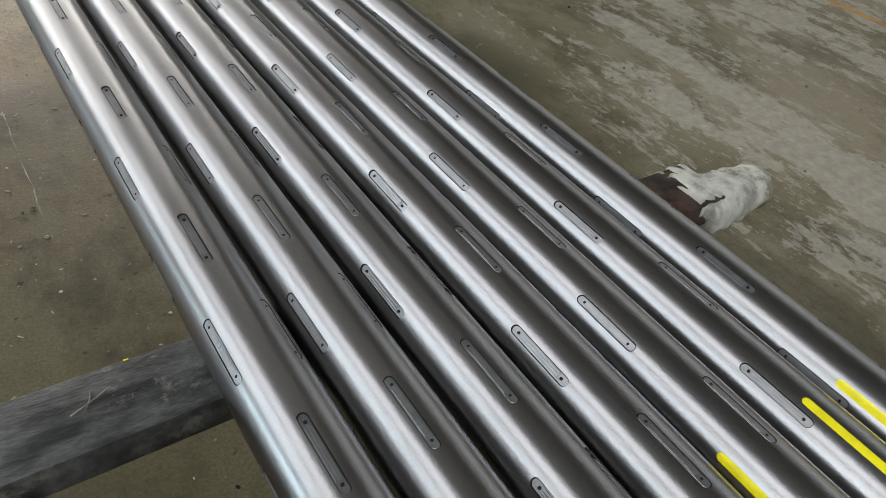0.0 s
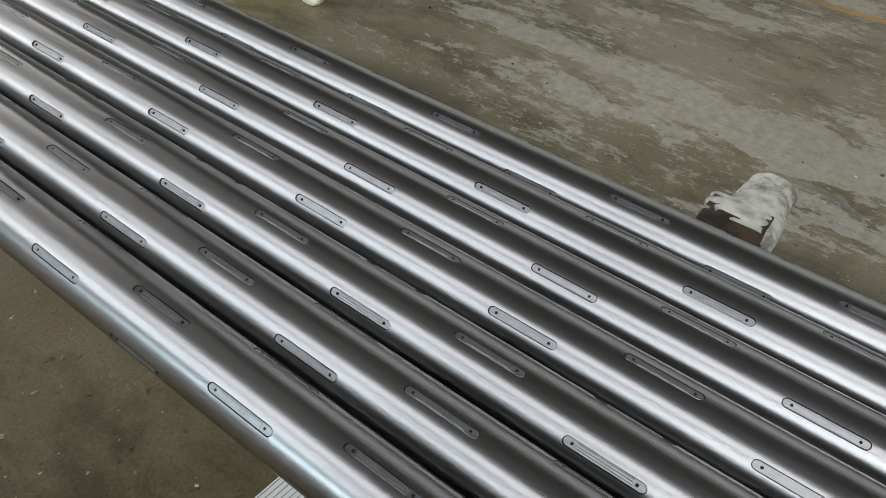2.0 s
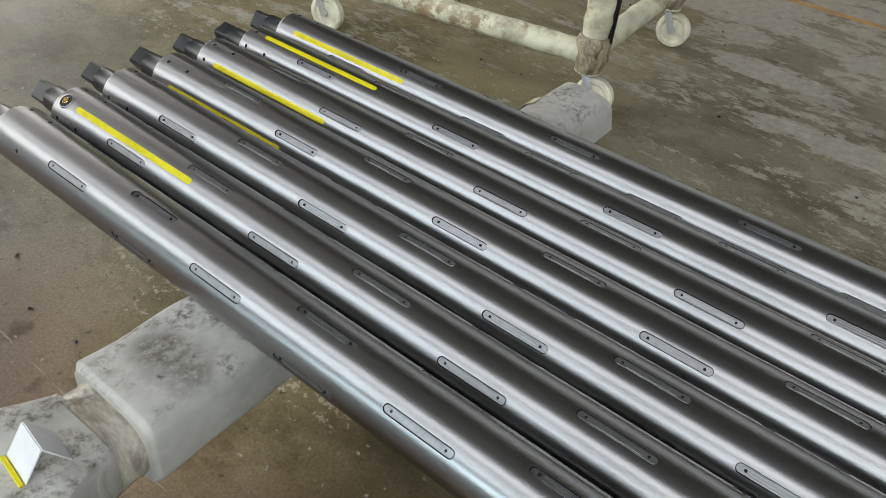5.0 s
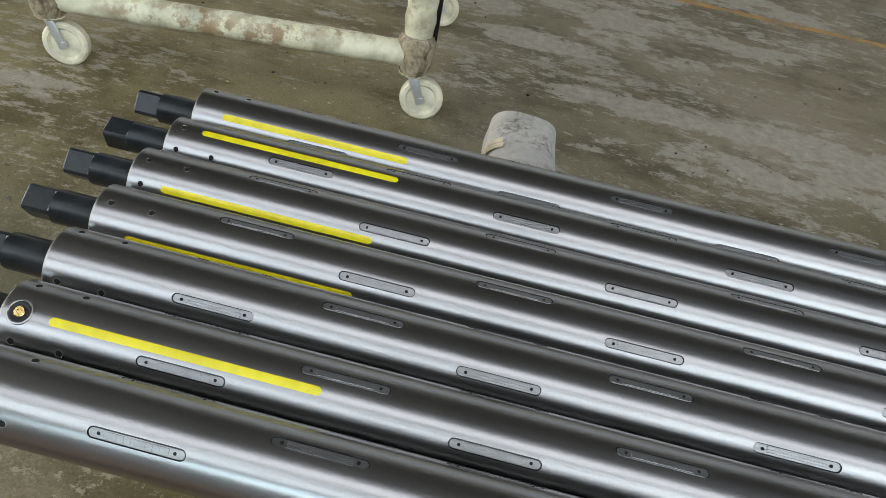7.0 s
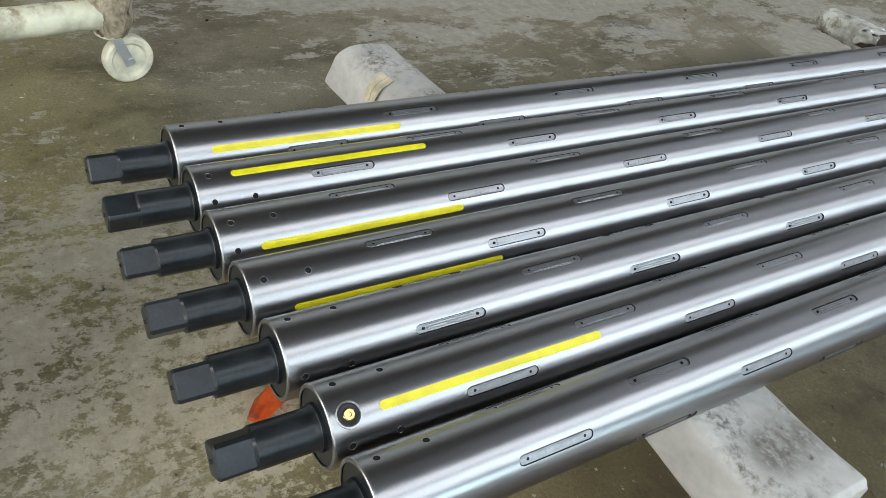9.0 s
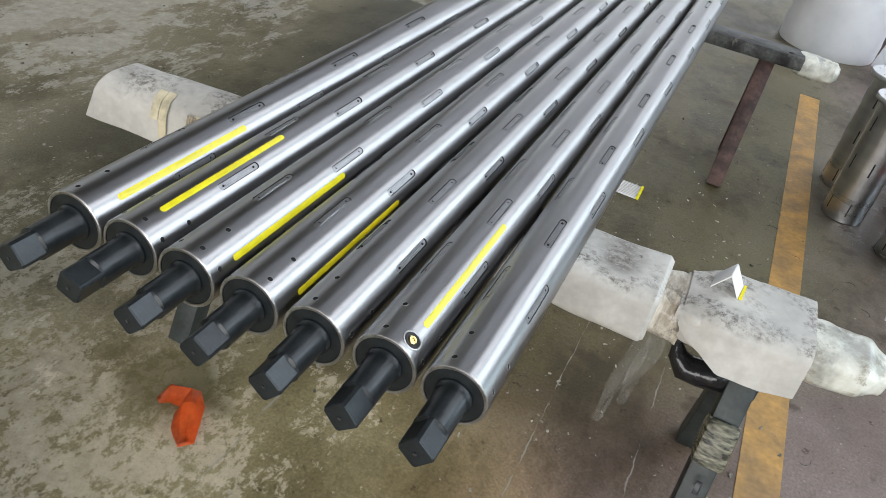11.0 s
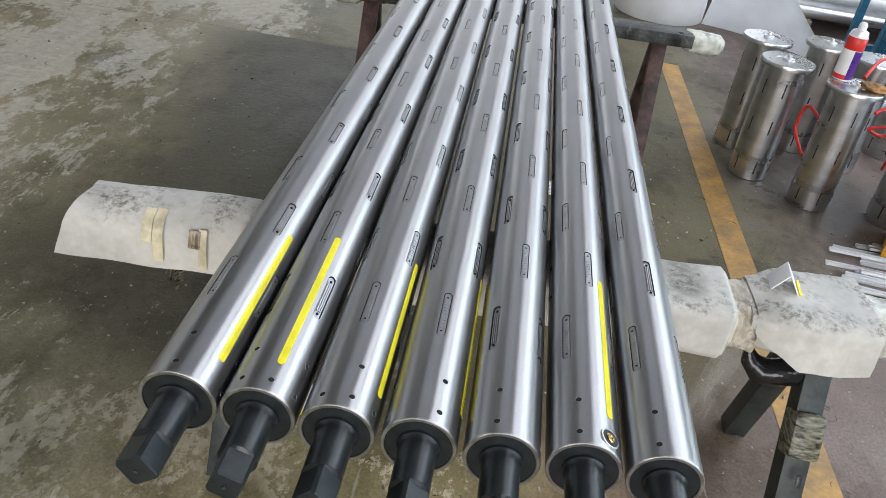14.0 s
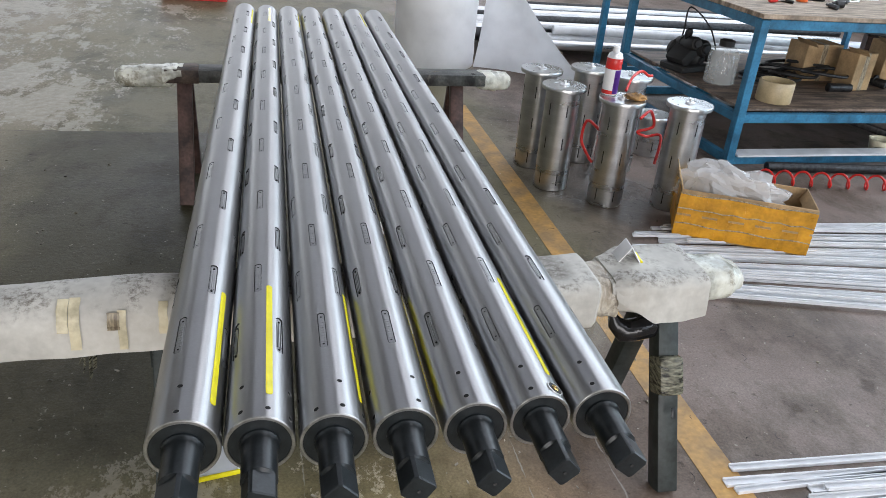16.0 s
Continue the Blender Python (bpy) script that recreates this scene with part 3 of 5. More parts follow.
def tube_mesh():
    """The ground tube, with eight staggered rows of key slots cut into its skin."""
    verts, faces, normals = [], [], []

    def vert(turn, y, r=R, nrm=None):
        a = radians(turn)
        verts.append((r * math.sin(a), y, r * math.cos(a)))
        normals.append(nrm or (math.sin(a), 0.0, math.cos(a)))
        return len(verts) - 1

    half = math.degrees(HALF_W / R)
    for row in range(8):
        mid = 45.0 * row
        first = 0.176 if row % 2 == 0 else 0.365
        y = 0.0016
        centres = [first + KEY / 2 + k * STEP for k in range(8)]
        cuts = [0.0016] + [c + s * (KEY / 2 + 0.012) for c in centres for s in (-1, 1)] + [LENGTH - 0.0016]
        turns = [mid - 22.5 + 45.0 * k / 8 for k in range(9)]
        for k in range(0, len(cuts) - 1, 2):
            a, b = cuts[k], cuts[k + 1]
            lo, hi = [vert(t, a) for t in turns], [vert(t, b) for t in turns]
            for i in range(8):
                faces.append((lo[i], lo[i + 1], hi[i + 1], hi[i]))
        for c in centres:
            a, b = c - KEY / 2 - 0.012, c + KEY / 2 + 0.012
            # side strips of the panel, outside the slot
            for t0, t1, n in ((mid - 22.5, mid - 11.25, 2), (mid + 11.25, mid + 22.5, 2)):
                ts = [t0 + (t1 - t0) * i / n for i in range(n + 1)]
                lo, hi = [vert(t, a) for t in ts], [vert(t, b) for t in ts]
                for i in range(n):
                    faces.append((lo[i], lo[i + 1], hi[i + 1], hi[i]))
            outline = stadium(KEY / 2, HALF_W, 8)
            ring = []
            for al, ac in outline:
                ang = math.atan2(ac / HALF_W, al / (KEY / 2))
                # matching place on the panel's edge
                kx, ky = 11.25, KEY / 2 + 0.012
                if abs(al) < KEY / 2 - HALF_W + 1e-6:
                    ex, ey = math.copysign(kx, ac), al
                else:
                    u, v = abs(al) - (KEY / 2 - HALF_W), abs(ac)
                    f = math.atan2(v, u) / (math.pi / 2)
                    ex, ey = (kx * min(1.0, 2 * f), ky) if f <= 0.5 else (kx, ky - (ky - (KEY / 2 - HALF_W)) * (2 * f - 1))
                    ex, ey = math.copysign(ex, ac), math.copysign(ey, al)
                ring.append((vert(mid + ex, c + ey), vert(mid + ac / R * 57.29578, c + al)))
            count = len(ring)
            for i in range(count):
                (o0, i0), (o1, i1) = ring[i], ring[(i + 1) % count]
                faces.append((o0, o1, i1, i0))
            # walls and bottom of the slot
            top, low = [], []
            for al, ac in outline:
                t = mid + ac / R * 57.29578
                ins = (-math.cos(radians(t)) * (1 if ac > 0 else -1), 0.0, math.sin(radians(t)) * (1 if ac > 0 else -1))
                if abs(al) > KEY / 2 - HALF_W + 1e-6:
                    ins = (0.0, -math.copysign(1.0, al), 0.0)
                top.append(vert(t, c + al, R, ins))
                low.append(vert(t, c + al, R - KEY_DEPTH, ins))
            for i in range(count):
                j = (i + 1) % count
                faces.append((top[i], top[j], low[j], low[i]))
            m = radians(mid)
            faces.append(tuple(vert(mid + ac / R * 57.29578, c + al, R - KEY_DEPTH, (math.sin(m), 0, math.cos(m))) for al, ac in outline))
    # chamfered rims and end faces
    for y0, y1, s in ((0.0016, 0.0, -1), (LENGTH - 0.0016, LENGTH, 1)):
        n = 64
        outer = [vert(360 * k / n, y0) for k in range(n)]
        d = 0.7071
        ch0 = [vert(360 * k / n, y0, R, (d * math.sin(2 * math.pi * k / n), s * d, d * math.cos(2 * math.pi * k / n))) for k in range(n)]
        ch1 = [vert(360 * k / n, y1, R - 0.0016, (d * math.sin(2 * math.pi * k / n), s * d, d * math.cos(2 * math.pi * k / n))) for k in range(n)]
        lip0 = [vert(360 * k / n, y1, R - 0.0016, (0, s, 0)) for k in range(n)]
        lip1 = [vert(360 * k / n, y1, R - 0.0058, (0, s, 0)) for k in range(n)]
        for k in range(n):
            j = (k + 1) % n
            faces.append((ch0[k], ch0[j], ch1[j], ch1[k]))
            faces.append((lip0[k], lip0[j], lip1[j], lip1[k]))
    bm = bmesh.new()
    bv = [bm.verts.new(v) for v in verts]
    for f in faces:
        try:
            face = bm.faces.new([bv[k] for k in f])
        except ValueError:
            continue
        face.normal_update()
        want = Vector(normals[f[0]]) + Vector(normals[f[len(f) // 2]])
        if face.normal.dot(want) < 0:
            face.normal_flip()
        radii = [math.hypot(verts[k][0], verts[k][2]) for k in f]
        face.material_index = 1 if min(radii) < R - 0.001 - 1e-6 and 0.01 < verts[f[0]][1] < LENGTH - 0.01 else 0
        face.smooth = True
    bmesh.ops.remove_doubles(bm, verts=bm.verts[:], dist=0.00004)
    me = bpy.data.meshes.new("tube")
    bm.to_mesh(me)
    bm.free()
    loops = []
    for poly in me.polygons:
        skin = all(abs(math.hypot(me.vertices[k].co.x, me.vertices[k].co.z) - R) < 1e-5 for k in poly.vertices)
        for k in poly.vertices:
            c = me.vertices[k].co
            loops.append((c.x / R, 0.0, c.z / R) if skin else tuple(poly.normal))
    me.normals_split_custom_set(loops)
    me.materials.append(MAT_STEEL)
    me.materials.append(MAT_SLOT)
    return me


def key_mesh():
    """A rounded key bar that fills its slot, its crown following the tube."""
    bm = bmesh.new()
    rings = []
    for inset, r in ((0.0010, R - KEY_DEPTH), (0.0010, R - 0.0012), (0.0016, R - 0.0007)):
        rings.append([bm.verts.new(on_tube(math.degrees(ac / R), al, r)) for al, ac in stadium(KEY / 2 - inset, HALF_W - inset)])
    n = len(rings[0])
    for r0, r1 in zip(rings, rings[1:]):
        for k in range(n):
            bm.faces.new((r0[k], r0[(k + 1) % n], r1[(k + 1) % n], r1[k]))
    bm.faces.new(rings[-1])
    # a raised gripping pad between the two end screws
    box(-0.0040, 0.0040, -0.036, 0.036, R - 0.0014, R - 0.0004, 0.0003, bm=bm)
    for k in range(-3, 4):
        box(-0.0030, 0.0030, k * 0.008 - 0.0016, k * 0.008 + 0.0016, R - 0.0006, R + 0.0001, bm=bm)
    bmesh.ops.recalc_face_normals(bm, faces=bm.faces)
    return finish(bm, "key", MAT_KEY, 30)


def ribbed_key_mesh():
    """A key bar with fine ribs along it."""
    bm = bmesh.new()
    rings = []
    for inset, r in ((0.0011, R - KEY_DEPTH), (0.0011, R - 0.0022)):
        rings.append([bm.verts.new(on_tube(math.degrees(ac / R), al, r)) for al, ac in stadium(KEY / 2 - inset, HALF_W - inset)])
    n = len(rings[0])
    for k in range(n):
        bm.faces.new((rings[0][k], rings[0][(k + 1) % n], rings[1][(k + 1) % n], rings[1][k]))
    bm.faces.new(rings[1])
    for off in (-0.0034, 0.0, 0.0034):
        box(off - 0.0008, off + 0.0008, -0.037, 0.037, R - 0.0023, R - 0.0003, bm=bm)
    bmesh.ops.recalc_face_normals(bm, faces=bm.faces)
    return finish(bm, "key", MAT_KEY, 30)


def disc_mesh(name, radius, depth, mat, seg=14, rim=0.0):
    """A small plug, seen end on along +z."""
    return finish(lathe([(radius, -0.004), (radius, depth - 0.0004), (radius - 0.0004, depth)], seg), name, mat, 30)


def journal_mesh(sign=-1):
    """The blackened head: collar, neck and a squared end with a centre mark."""
    bm = lathe([(R - 0.0059, -0.012), (R - 0.0059, -0.0010), (0.0300, -0.0010), (0.0300, 0.0030), (0.0285, 0.0045), (0.0262, 0.010), (0.0262, 0.076), (0.0262, 0.0765)], 48, "Y")
    for v in bm.verts:
        v.co.y = -v.co.y
    bmesh.ops.recalc_face_normals(bm, faces=bm.faces)
    return finish(bm, "journal", MAT_BLACK, 25)


def square_end_mesh():
    bm = bmesh.new()
    side, rr = 0.0205, 0.0262
    ring_of = []
    for y, cut in ((-0.076, 1.0), (-0.0795, 1.0), (-0.119, 1.0), (-0.1215, 0.92)):
        ring = []
        for k in range(48):
            a = 2 * math.pi * k / 48
            x, z = rr * math.cos(a), rr * math.sin(a)
            if y < -0.079:
                x, z = max(-side, min(side, x)), max(-side, min(side, z))
            ring.append(bm.verts.new((x * cut, y, z * cut)))
        ring_of.append(ring)
    for r0, r1 in zip(ring_of, ring_of[1:]):
        for k in range(48):
            bm.faces.new((r0[k], r0[(k + 1) % 48], r1[(k + 1) % 48], r1[k]))
    bm.faces.new(ring_of[-1])
    bm.faces.new(ring_of[0])
    bmesh.ops.recalc_face_normals(bm, faces=bm.faces)
    return finish(bm, "square_end", MAT_BLACK, 25)


def tape_mesh(length):
    """A strip of yellow tape laid round the tube's curve, with round ends."""
    bm = bmesh.new()
    w, t = 0.0055, 0.0004
    rows = []
    ends = [0.0, 0.0005, 0.0014, 0.0028, 0.0042, w]
    stations = [-length / 2 + e for e in ends] + [-length / 2 + w + (length - 2 * w) * k / 20 for k in range(1, 20)] + [length / 2 - e for e in reversed(ends)]
    n = len(stations) - 1
    for i, al in enumerate(stations):
        e = max(0.0, abs(al) - (length / 2 - w))
        hw = math.sqrt(max(1e-8, w * w - e * e)) if e else w
        if i in (0, n):
            hw = w * 0.35
        rows.append([(ac * hw, al) for ac in (-1, -0.5, 0, 0.5, 1)])
    grid = [[bm.verts.new(on_tube(math.degrees(ac / R), al, R + t)) for ac, al in row] for row in rows]
    edge = [[bm.verts.new(on_tube(math.degrees(ac / R), al, R - 0.0003)) for ac, al in (row[0], row[-1])] for row in rows]
    for i in range(n):
        for k in range(4):
            bm.faces.new((grid[i][k], grid[i][k + 1], grid[i + 1][k + 1], grid[i + 1][k]))
        bm.faces.new((edge[i][0], grid[i][0], grid[i + 1][0], edge[i + 1][0]))
        bm.faces.new((grid[i][4], edge[i][1], edge[i + 1][1], grid[i + 1][4]))
    bmesh.ops.recalc_face_normals(bm, faces=bm.faces)
    return finish(bm, "tape", MAT_TAPE, 50)


TUBE, KEY_MESH, RIB_MESH = tube_mesh(), key_mesh(), ribbed_key_mesh()
SCREW = disc_mesh("screw", 0.0021, 0.0003, MAT_HOLE, 10)


def ring_mesh(name, profile, seg, axis="Z"):
    """A turned ring, open in the middle."""
    bm = lathe(profile, seg, axis)
    bmesh.ops.delete(bm, geom=[f for f in bm.faces if len(f.verts) > 4], context="FACES_ONLY")
    return finish(bm, name, MAT_RIM, 30)


# flush discs, nothing drilled: the holes' shade is their colour
HOLE = disc_mesh("set_hole", 0.0044, 0.0001, MAT_HOLE, 16)
HOLE_RIM = ring_mesh("hole_rim", [(0.0051, -0.001), (0.0050, 0.0001), (0.0045, 0.0002), (0.0043, 0.0)], 18)
VALVE_RING = ring_mesh("valve_ring", [(0.0162, -0.003), (0.0158, 0.0004), (0.0140, 0.0008), (0.0130, 0.0)], 32)
RIM = ring_mesh("rim", [(R - 0.0048, -0.0004), (R - 0.0014, -0.0006), (R - 0.0002, 0.0004), (R + 0.0002, 0.0016), (R - 0.0001, 0.0032)], 64, "Y")
JOURNAL, SQUARE, TAPE = journal_mesh(), square_end_mesh(), tape_mesh(0.335)
CENTRE = finish(lathe([(0.0026, -0.002), (0.0026, 0.0004), (0.0016, 0.0004), (0.0012, -0.001)], 12, "Y"), "centre_mark", MAT_SLOT, 0)
PLUG = finish(lathe([(R - 0.0059, -0.01), (R - 0.0059, 0.0)], 48, "Y"), "end_plug", MAT_BLACK, 25)


def facing(turn, y, r):
    """The pose on the tube's skin whose z looks outwards."""
    return Matrix.Translation(on_tube(turn, y, r)) @ Euler((0, radians(turn), 0)).to_matrix().to_4x4()


for i in range(7):
    shaft = thing("air_shaft", ("ground steel air shaft with rows of inset keys" if i not in TAPE_TURN else "ground steel air shaft with keys and yellow tape strips") + (", brass valve" if i == 5 else ", on trestles"), "air shaft", pose((i - 3) * 0.11 + SHIFT_X[i], SHIFT_Y[i], AXIS_Z + R * (THICK[i] - 1)) @ Matrix.Diagonal((THICK[i], 1, THICK[i], 1)), "air shafts on the trestles")
    tube_ob = part("tube", TUBE, None, shaft, m=Euler((0, radians(EARLY[i]), 0)).to_matrix().to_4x4())
    part("journal", JOURNAL, None, shaft, "blackened steel head journal")
    sq = part("square_end", SQUARE, None, shaft, "blackened squared end", m=Euler((0, radians(SQUARE_TURN[i]), 0)).to_matrix().to_4x4())
    part("centre_mark", CENTRE, None, sq, m=pose(0, -0.1216, 0))
    part("rim", RIM, None, shaft, "worn bright tube rim")
    part("end_plug", PLUG, None, shaft, m=pose(0, LENGTH - 0.001, 0))
    for row in range(8):
        turn = EARLY[i] + 45.0 * row
        first = 0.176 if row % 2 == 0 else 0.365
        for k in range(8):
            y = first + KEY / 2 + k * STEP
            ribbed = (row + i) % 3 == 1
            key = part("key", RIB_MESH if ribbed else KEY_MESH, None, shaft, m=Matrix.Translation((0, y, 0)) @ Euler((0, radians(turn), 0)).to_matrix().to_4x4())
            up = (turn + 180) % 360 - 180
            if -100 < up < 110:
                for s in (-1, 1):
                    part("screw", SCREW, None, key, m=pose(0, s * 0.0425, R - 0.0008))
    for quarter in range(4):
        for y in (0.022, 0.083):
            turn = HOLE_TURN[i] + 90 * quarter
            hole = part("set_hole", HOLE, None, shaft, m=facing(turn, y, R))
            part("hole_rim", HOLE_RIM, None, hole)
        if i in (1, 2):
            hole = part("set_hole", HOLE, None, shaft, m=facing(HOLE_TURN[i] + 45 + 90 * quarter, 0.022, R))
            part("hole_rim", HOLE_RIM, None, hole)
    if i in TAPE_TURN:
        s = (0.062 if i == 5 else 0.055) + 0.1675
        part("tape", TAPE, None, shaft, "bright yellow adhesive tape strip", m=Matrix.Translation((0, s, 0)) @ Euler((0, radians(TAPE_TURN[i]), 0)).to_matrix().to_4x4())
        part("tape", TAPE, None, shaft, "bright yellow adhesive tape strip", m=Matrix.Translation((0, 2.898 + 0.1675, 0)) @ Euler((0, radians(TAPE_TURN[i]), 0)).to_matrix().to_4x4())
    if i == 5:
        valve = part("valve", lathe([(0.0130, -0.006), (0.0130, 0.0008), (0.0115, 0.0012), (0.0095, 0.0002)], 28), MAT_RUBBER, shaft, "black valve seat with a brass core", m=facing(31, 0.024, R))
        part("valve_ring", VALVE_RING, None, valve, "bright steel ring")
        part("valve_core", lathe([(0.0072, -0.004), (0.0072, 0.0014), (0.0060, 0.0024), (0.0030, 0.0024), (0.0024, 0.0010)], 20), MAT_BRASS, valve, "brass valve core")

# ---- trestles ----


def loft(sections, bm=None):
    """A closed skin through rings of equal count."""
    bm = bm or bmesh.new()
    rings = [[bm.verts.new(p) for p in ring] for ring in sections]
    n = len(rings[0])
    for r0, r1 in zip(rings, rings[1:]):
        for k in range(n):
            bm.faces.new((r0[k], r0[(k + 1) % n], r1[(k + 1) % n], r1[k]))
    bm.faces.new(rings[0][::-1])
    bm.faces.new(rings[-1])
    bmesh.ops.recalc_face_normals(bm, faces=bm.faces)
    return bm


def wrap_ring(x, y, ztop, w, h, seed, n=28, flat=3.2, rough=0.004, fold=0.0):
    """A soft rounded-box section across x, with small folds."""
    ring = []
    for k in range(n):
        a = 2 * math.pi * k / n
        c, s = math.cos(a), math.sin(a)
        cy = math.copysign(abs(c) ** (2 / flat), c) * w / 2
        cz = math.copysign(abs(s) ** (2 / flat), s) * h / 2
        j = noise.noise(Vector((x * 14 + seed, cy * 22, cz * 22))) * rough
        crease = fold * (abs(noise.noise(Vector((x * 38 + seed, cy * 30, cz * 30)))) - 0.25)
        ring.append((x + crease * 0.3, y + cy * (1 + j * 8) + crease * c, min(ztop, ztop - h / 2 + cz + j + crease * s)))
    return ring


def soft_wrap(stops, seed, steps=8, flat=3.2, fold=0.0):
    """A foam sleeve through stops of (x, y, top, width, height)."""
    rings = []
    for a, b in zip(stops, stops[1:]):
        for k in range(steps):
            f = k / steps
            f2 = f * f * (3 - 2 * f)
            rings.append(wrap_ring(a[0] + (b[0] - a[0]) * f, *[a[n] + (b[n] - a[n]) * f2 for n in (1, 2, 3, 4)], seed, 36, flat, fold=fold))
    rings.append(wrap_ring(*stops[-1], seed, 36, flat, fold=fold))
    return loft(rings)


TOP = AXIS_Z - R
front = thing("wrapped_trestle", "dark green steel trestle wrapped in scuffed white foam", "trestle", pose(0, 0, 0))
part("crossbar", beam((-0.72, 0.575, TOP - 0.065), (0.92, 0.66, TOP - 0.065), 0.06, 0.06), MAT_GREENSTEEL, front, "dark green steel crossbar")
part("foam_wrap", soft_wrap([(-0.36, 0.59, TOP - 0.004, 0.16, 0.11), (-0.30, 0.59, TOP, 0.18, 0.12), (0.30, 0.61, TOP, 0.18, 0.12), (0.44, 0.612, TOP - 0.001, 0.185, 0.125), (0.545, 0.617, TOP + 0.001, 0.185, 0.13), (0.556, 0.62, TOP - 0.006, 0.172, 0.12)], 1.0, 8, 5.5), MAT_FOAM, front, "scuffed white foam sleeve")
part("foam_neck", soft_wrap([(0.553, 0.62, TOP - 0.014, 0.155, 0.10), (0.58, 0.622, TOP - 0.012, 0.155, 0.105), (0.615, 0.624, TOP - 0.010, 0.16, 0.11)], 7.0, 10, 3.2, 0.006), MAT_NECK, front, "grubby tape wound round the foam")
part("foam_wrap", soft_wrap([(0.592, 0.622, TOP - 0.012, 0.15, 0.08), (0.635, 0.628, TOP - 0.006, 0.18, 0.09), (0.70, 0.635, TOP - 0.004, 0.20, 0.10), (0.80, 0.642, TOP - 0.005, 0.205, 0.10), (0.838, 0.648, TOP - 0.01, 0.19, 0.09)], 5.0, 8, 5.0), MAT_FOAM, front, "scuffed white foam sleeve")


def foam_flap(x0, x1, n=30, m=30):
    """A stiff foam sheet laid over the bar's end, its hem falling away from the neck to a sharp corner."""
    bm = bmesh.new()
    grid = []
    for i in range(n + 1):
        f = i / n
        grow = min(1.0, f / 0.42)
        fall = 0.040 + 0.074 * grow ** 0.8 - 0.012 * max(0.0, f - 0.75) * 4
        x = x0 + (x1 - x0) * f
        mid, half = 0.624 + 0.13 * (x - x0) * 0.8, 0.076 + 0.028 * min(1.0, f / 0.3)
        top = TOP - 0.008 + 0.011 * min(1.0, f / 0.25) - 0.004 * f * f
        path = [(mid + half, top - 0.075), (mid + half, top - 0.016), (mid + half - 0.010, top - 0.003), (mid + half - 0.035, top), (mid - half + 0.035, top), (mid - half + 0.012, top - 0.004), (mid - half, top - 0.020), (mid - half - 0.004 - 0.006 * f, top - fall)]
        row = []
        spread = [0, 0.12, 0.17, 0.24, 0.58, 0.66, 0.72, 1.0]
        for k in range(m + 1):
            g = k / m
            j = max(q for q in range(7) if spread[q] <= g + 1e-9)
            u = (g - spread[j]) / (spread[j + 1] - spread[j])
            y, z = (path[j][0] + (path[j + 1][0] - path[j][0]) * u, path[j][1] + (path[j + 1][1] - path[j][1]) * u)
            w = noise.noise(Vector((x * 16, y * 20, z * 20))) * 0.004 + noise.noise(Vector((x * 60, y * 45, z * 45))) * 0.0012 * (1.6 - f)
            row.append(bm.verts.new((x + 0.006 * (g - 0.5), y + w, z + w * 0.5)))
        grid.append(row)
    for i in range(n):
        for k in range(m):
            bm.faces.new((grid[i][k], grid[i + 1][k], grid[i + 1][k + 1], grid[i][k + 1]))
    bmesh.ops.recalc_face_normals(bm, faces=bm.faces)
    bmesh.ops.solidify(bm, geom=bm.faces[:], thickness=0.004)
    return bm


part("foam_flap", foam_flap(0.600, 0.846), MAT_FOAM, front, "stiff white foam sheet folded over the bar")
for x, yy, drop, lean in ((0.562, 0.545, 0.27, 0.03), (0.585, 0.550, 0.20, 0.02)):
    hang = bmesh.new()
    rows = []
    for k in range(13):
        f = k / 12
        rows.append([hang.verts.new((x + (u - 0.5) * 0.045 * (1 - 0.55 * f) - lean * f + 0.004 * math.sin(9 * f + 5 * u), yy + 0.006 * math.sin(7 * u + 6 * f) - 0.01 * f, TOP - 0.10 - drop * f + 0.012 * u * f)) for u in (0, 0.2, 0.4, 0.6, 0.8, 1.0)])
    for r0, r1 in zip(rows, rows[1:]):
        for k in range(5):
            hang.faces.new((r0[k], r0[k + 1], r1[k + 1], r1[k]))
    bmesh.ops.solidify(hang, geom=hang.faces[:], thickness=0.0006)
    part("hanging_film", hang, MAT_FILM, front, "clear film tail hanging from the neck")
part("film_end", soft_wrap([(0.82, 0.665, TOP - 0.022, 0.13, 0.09), (0.88, 0.672, TOP - 0.018, 0.145, 0.10), (0.955, 0.680, TOP - 0.024, 0.14, 0.095), (1.0, 0.684, TOP - 0.040, 0.10, 0.06), (1.018, 0.686, TOP - 0.055, 0.05, 0.03)], 9.0, 12, 3.0, 0.004), MAT_FILMFOAM, front, "film-covered foam end")


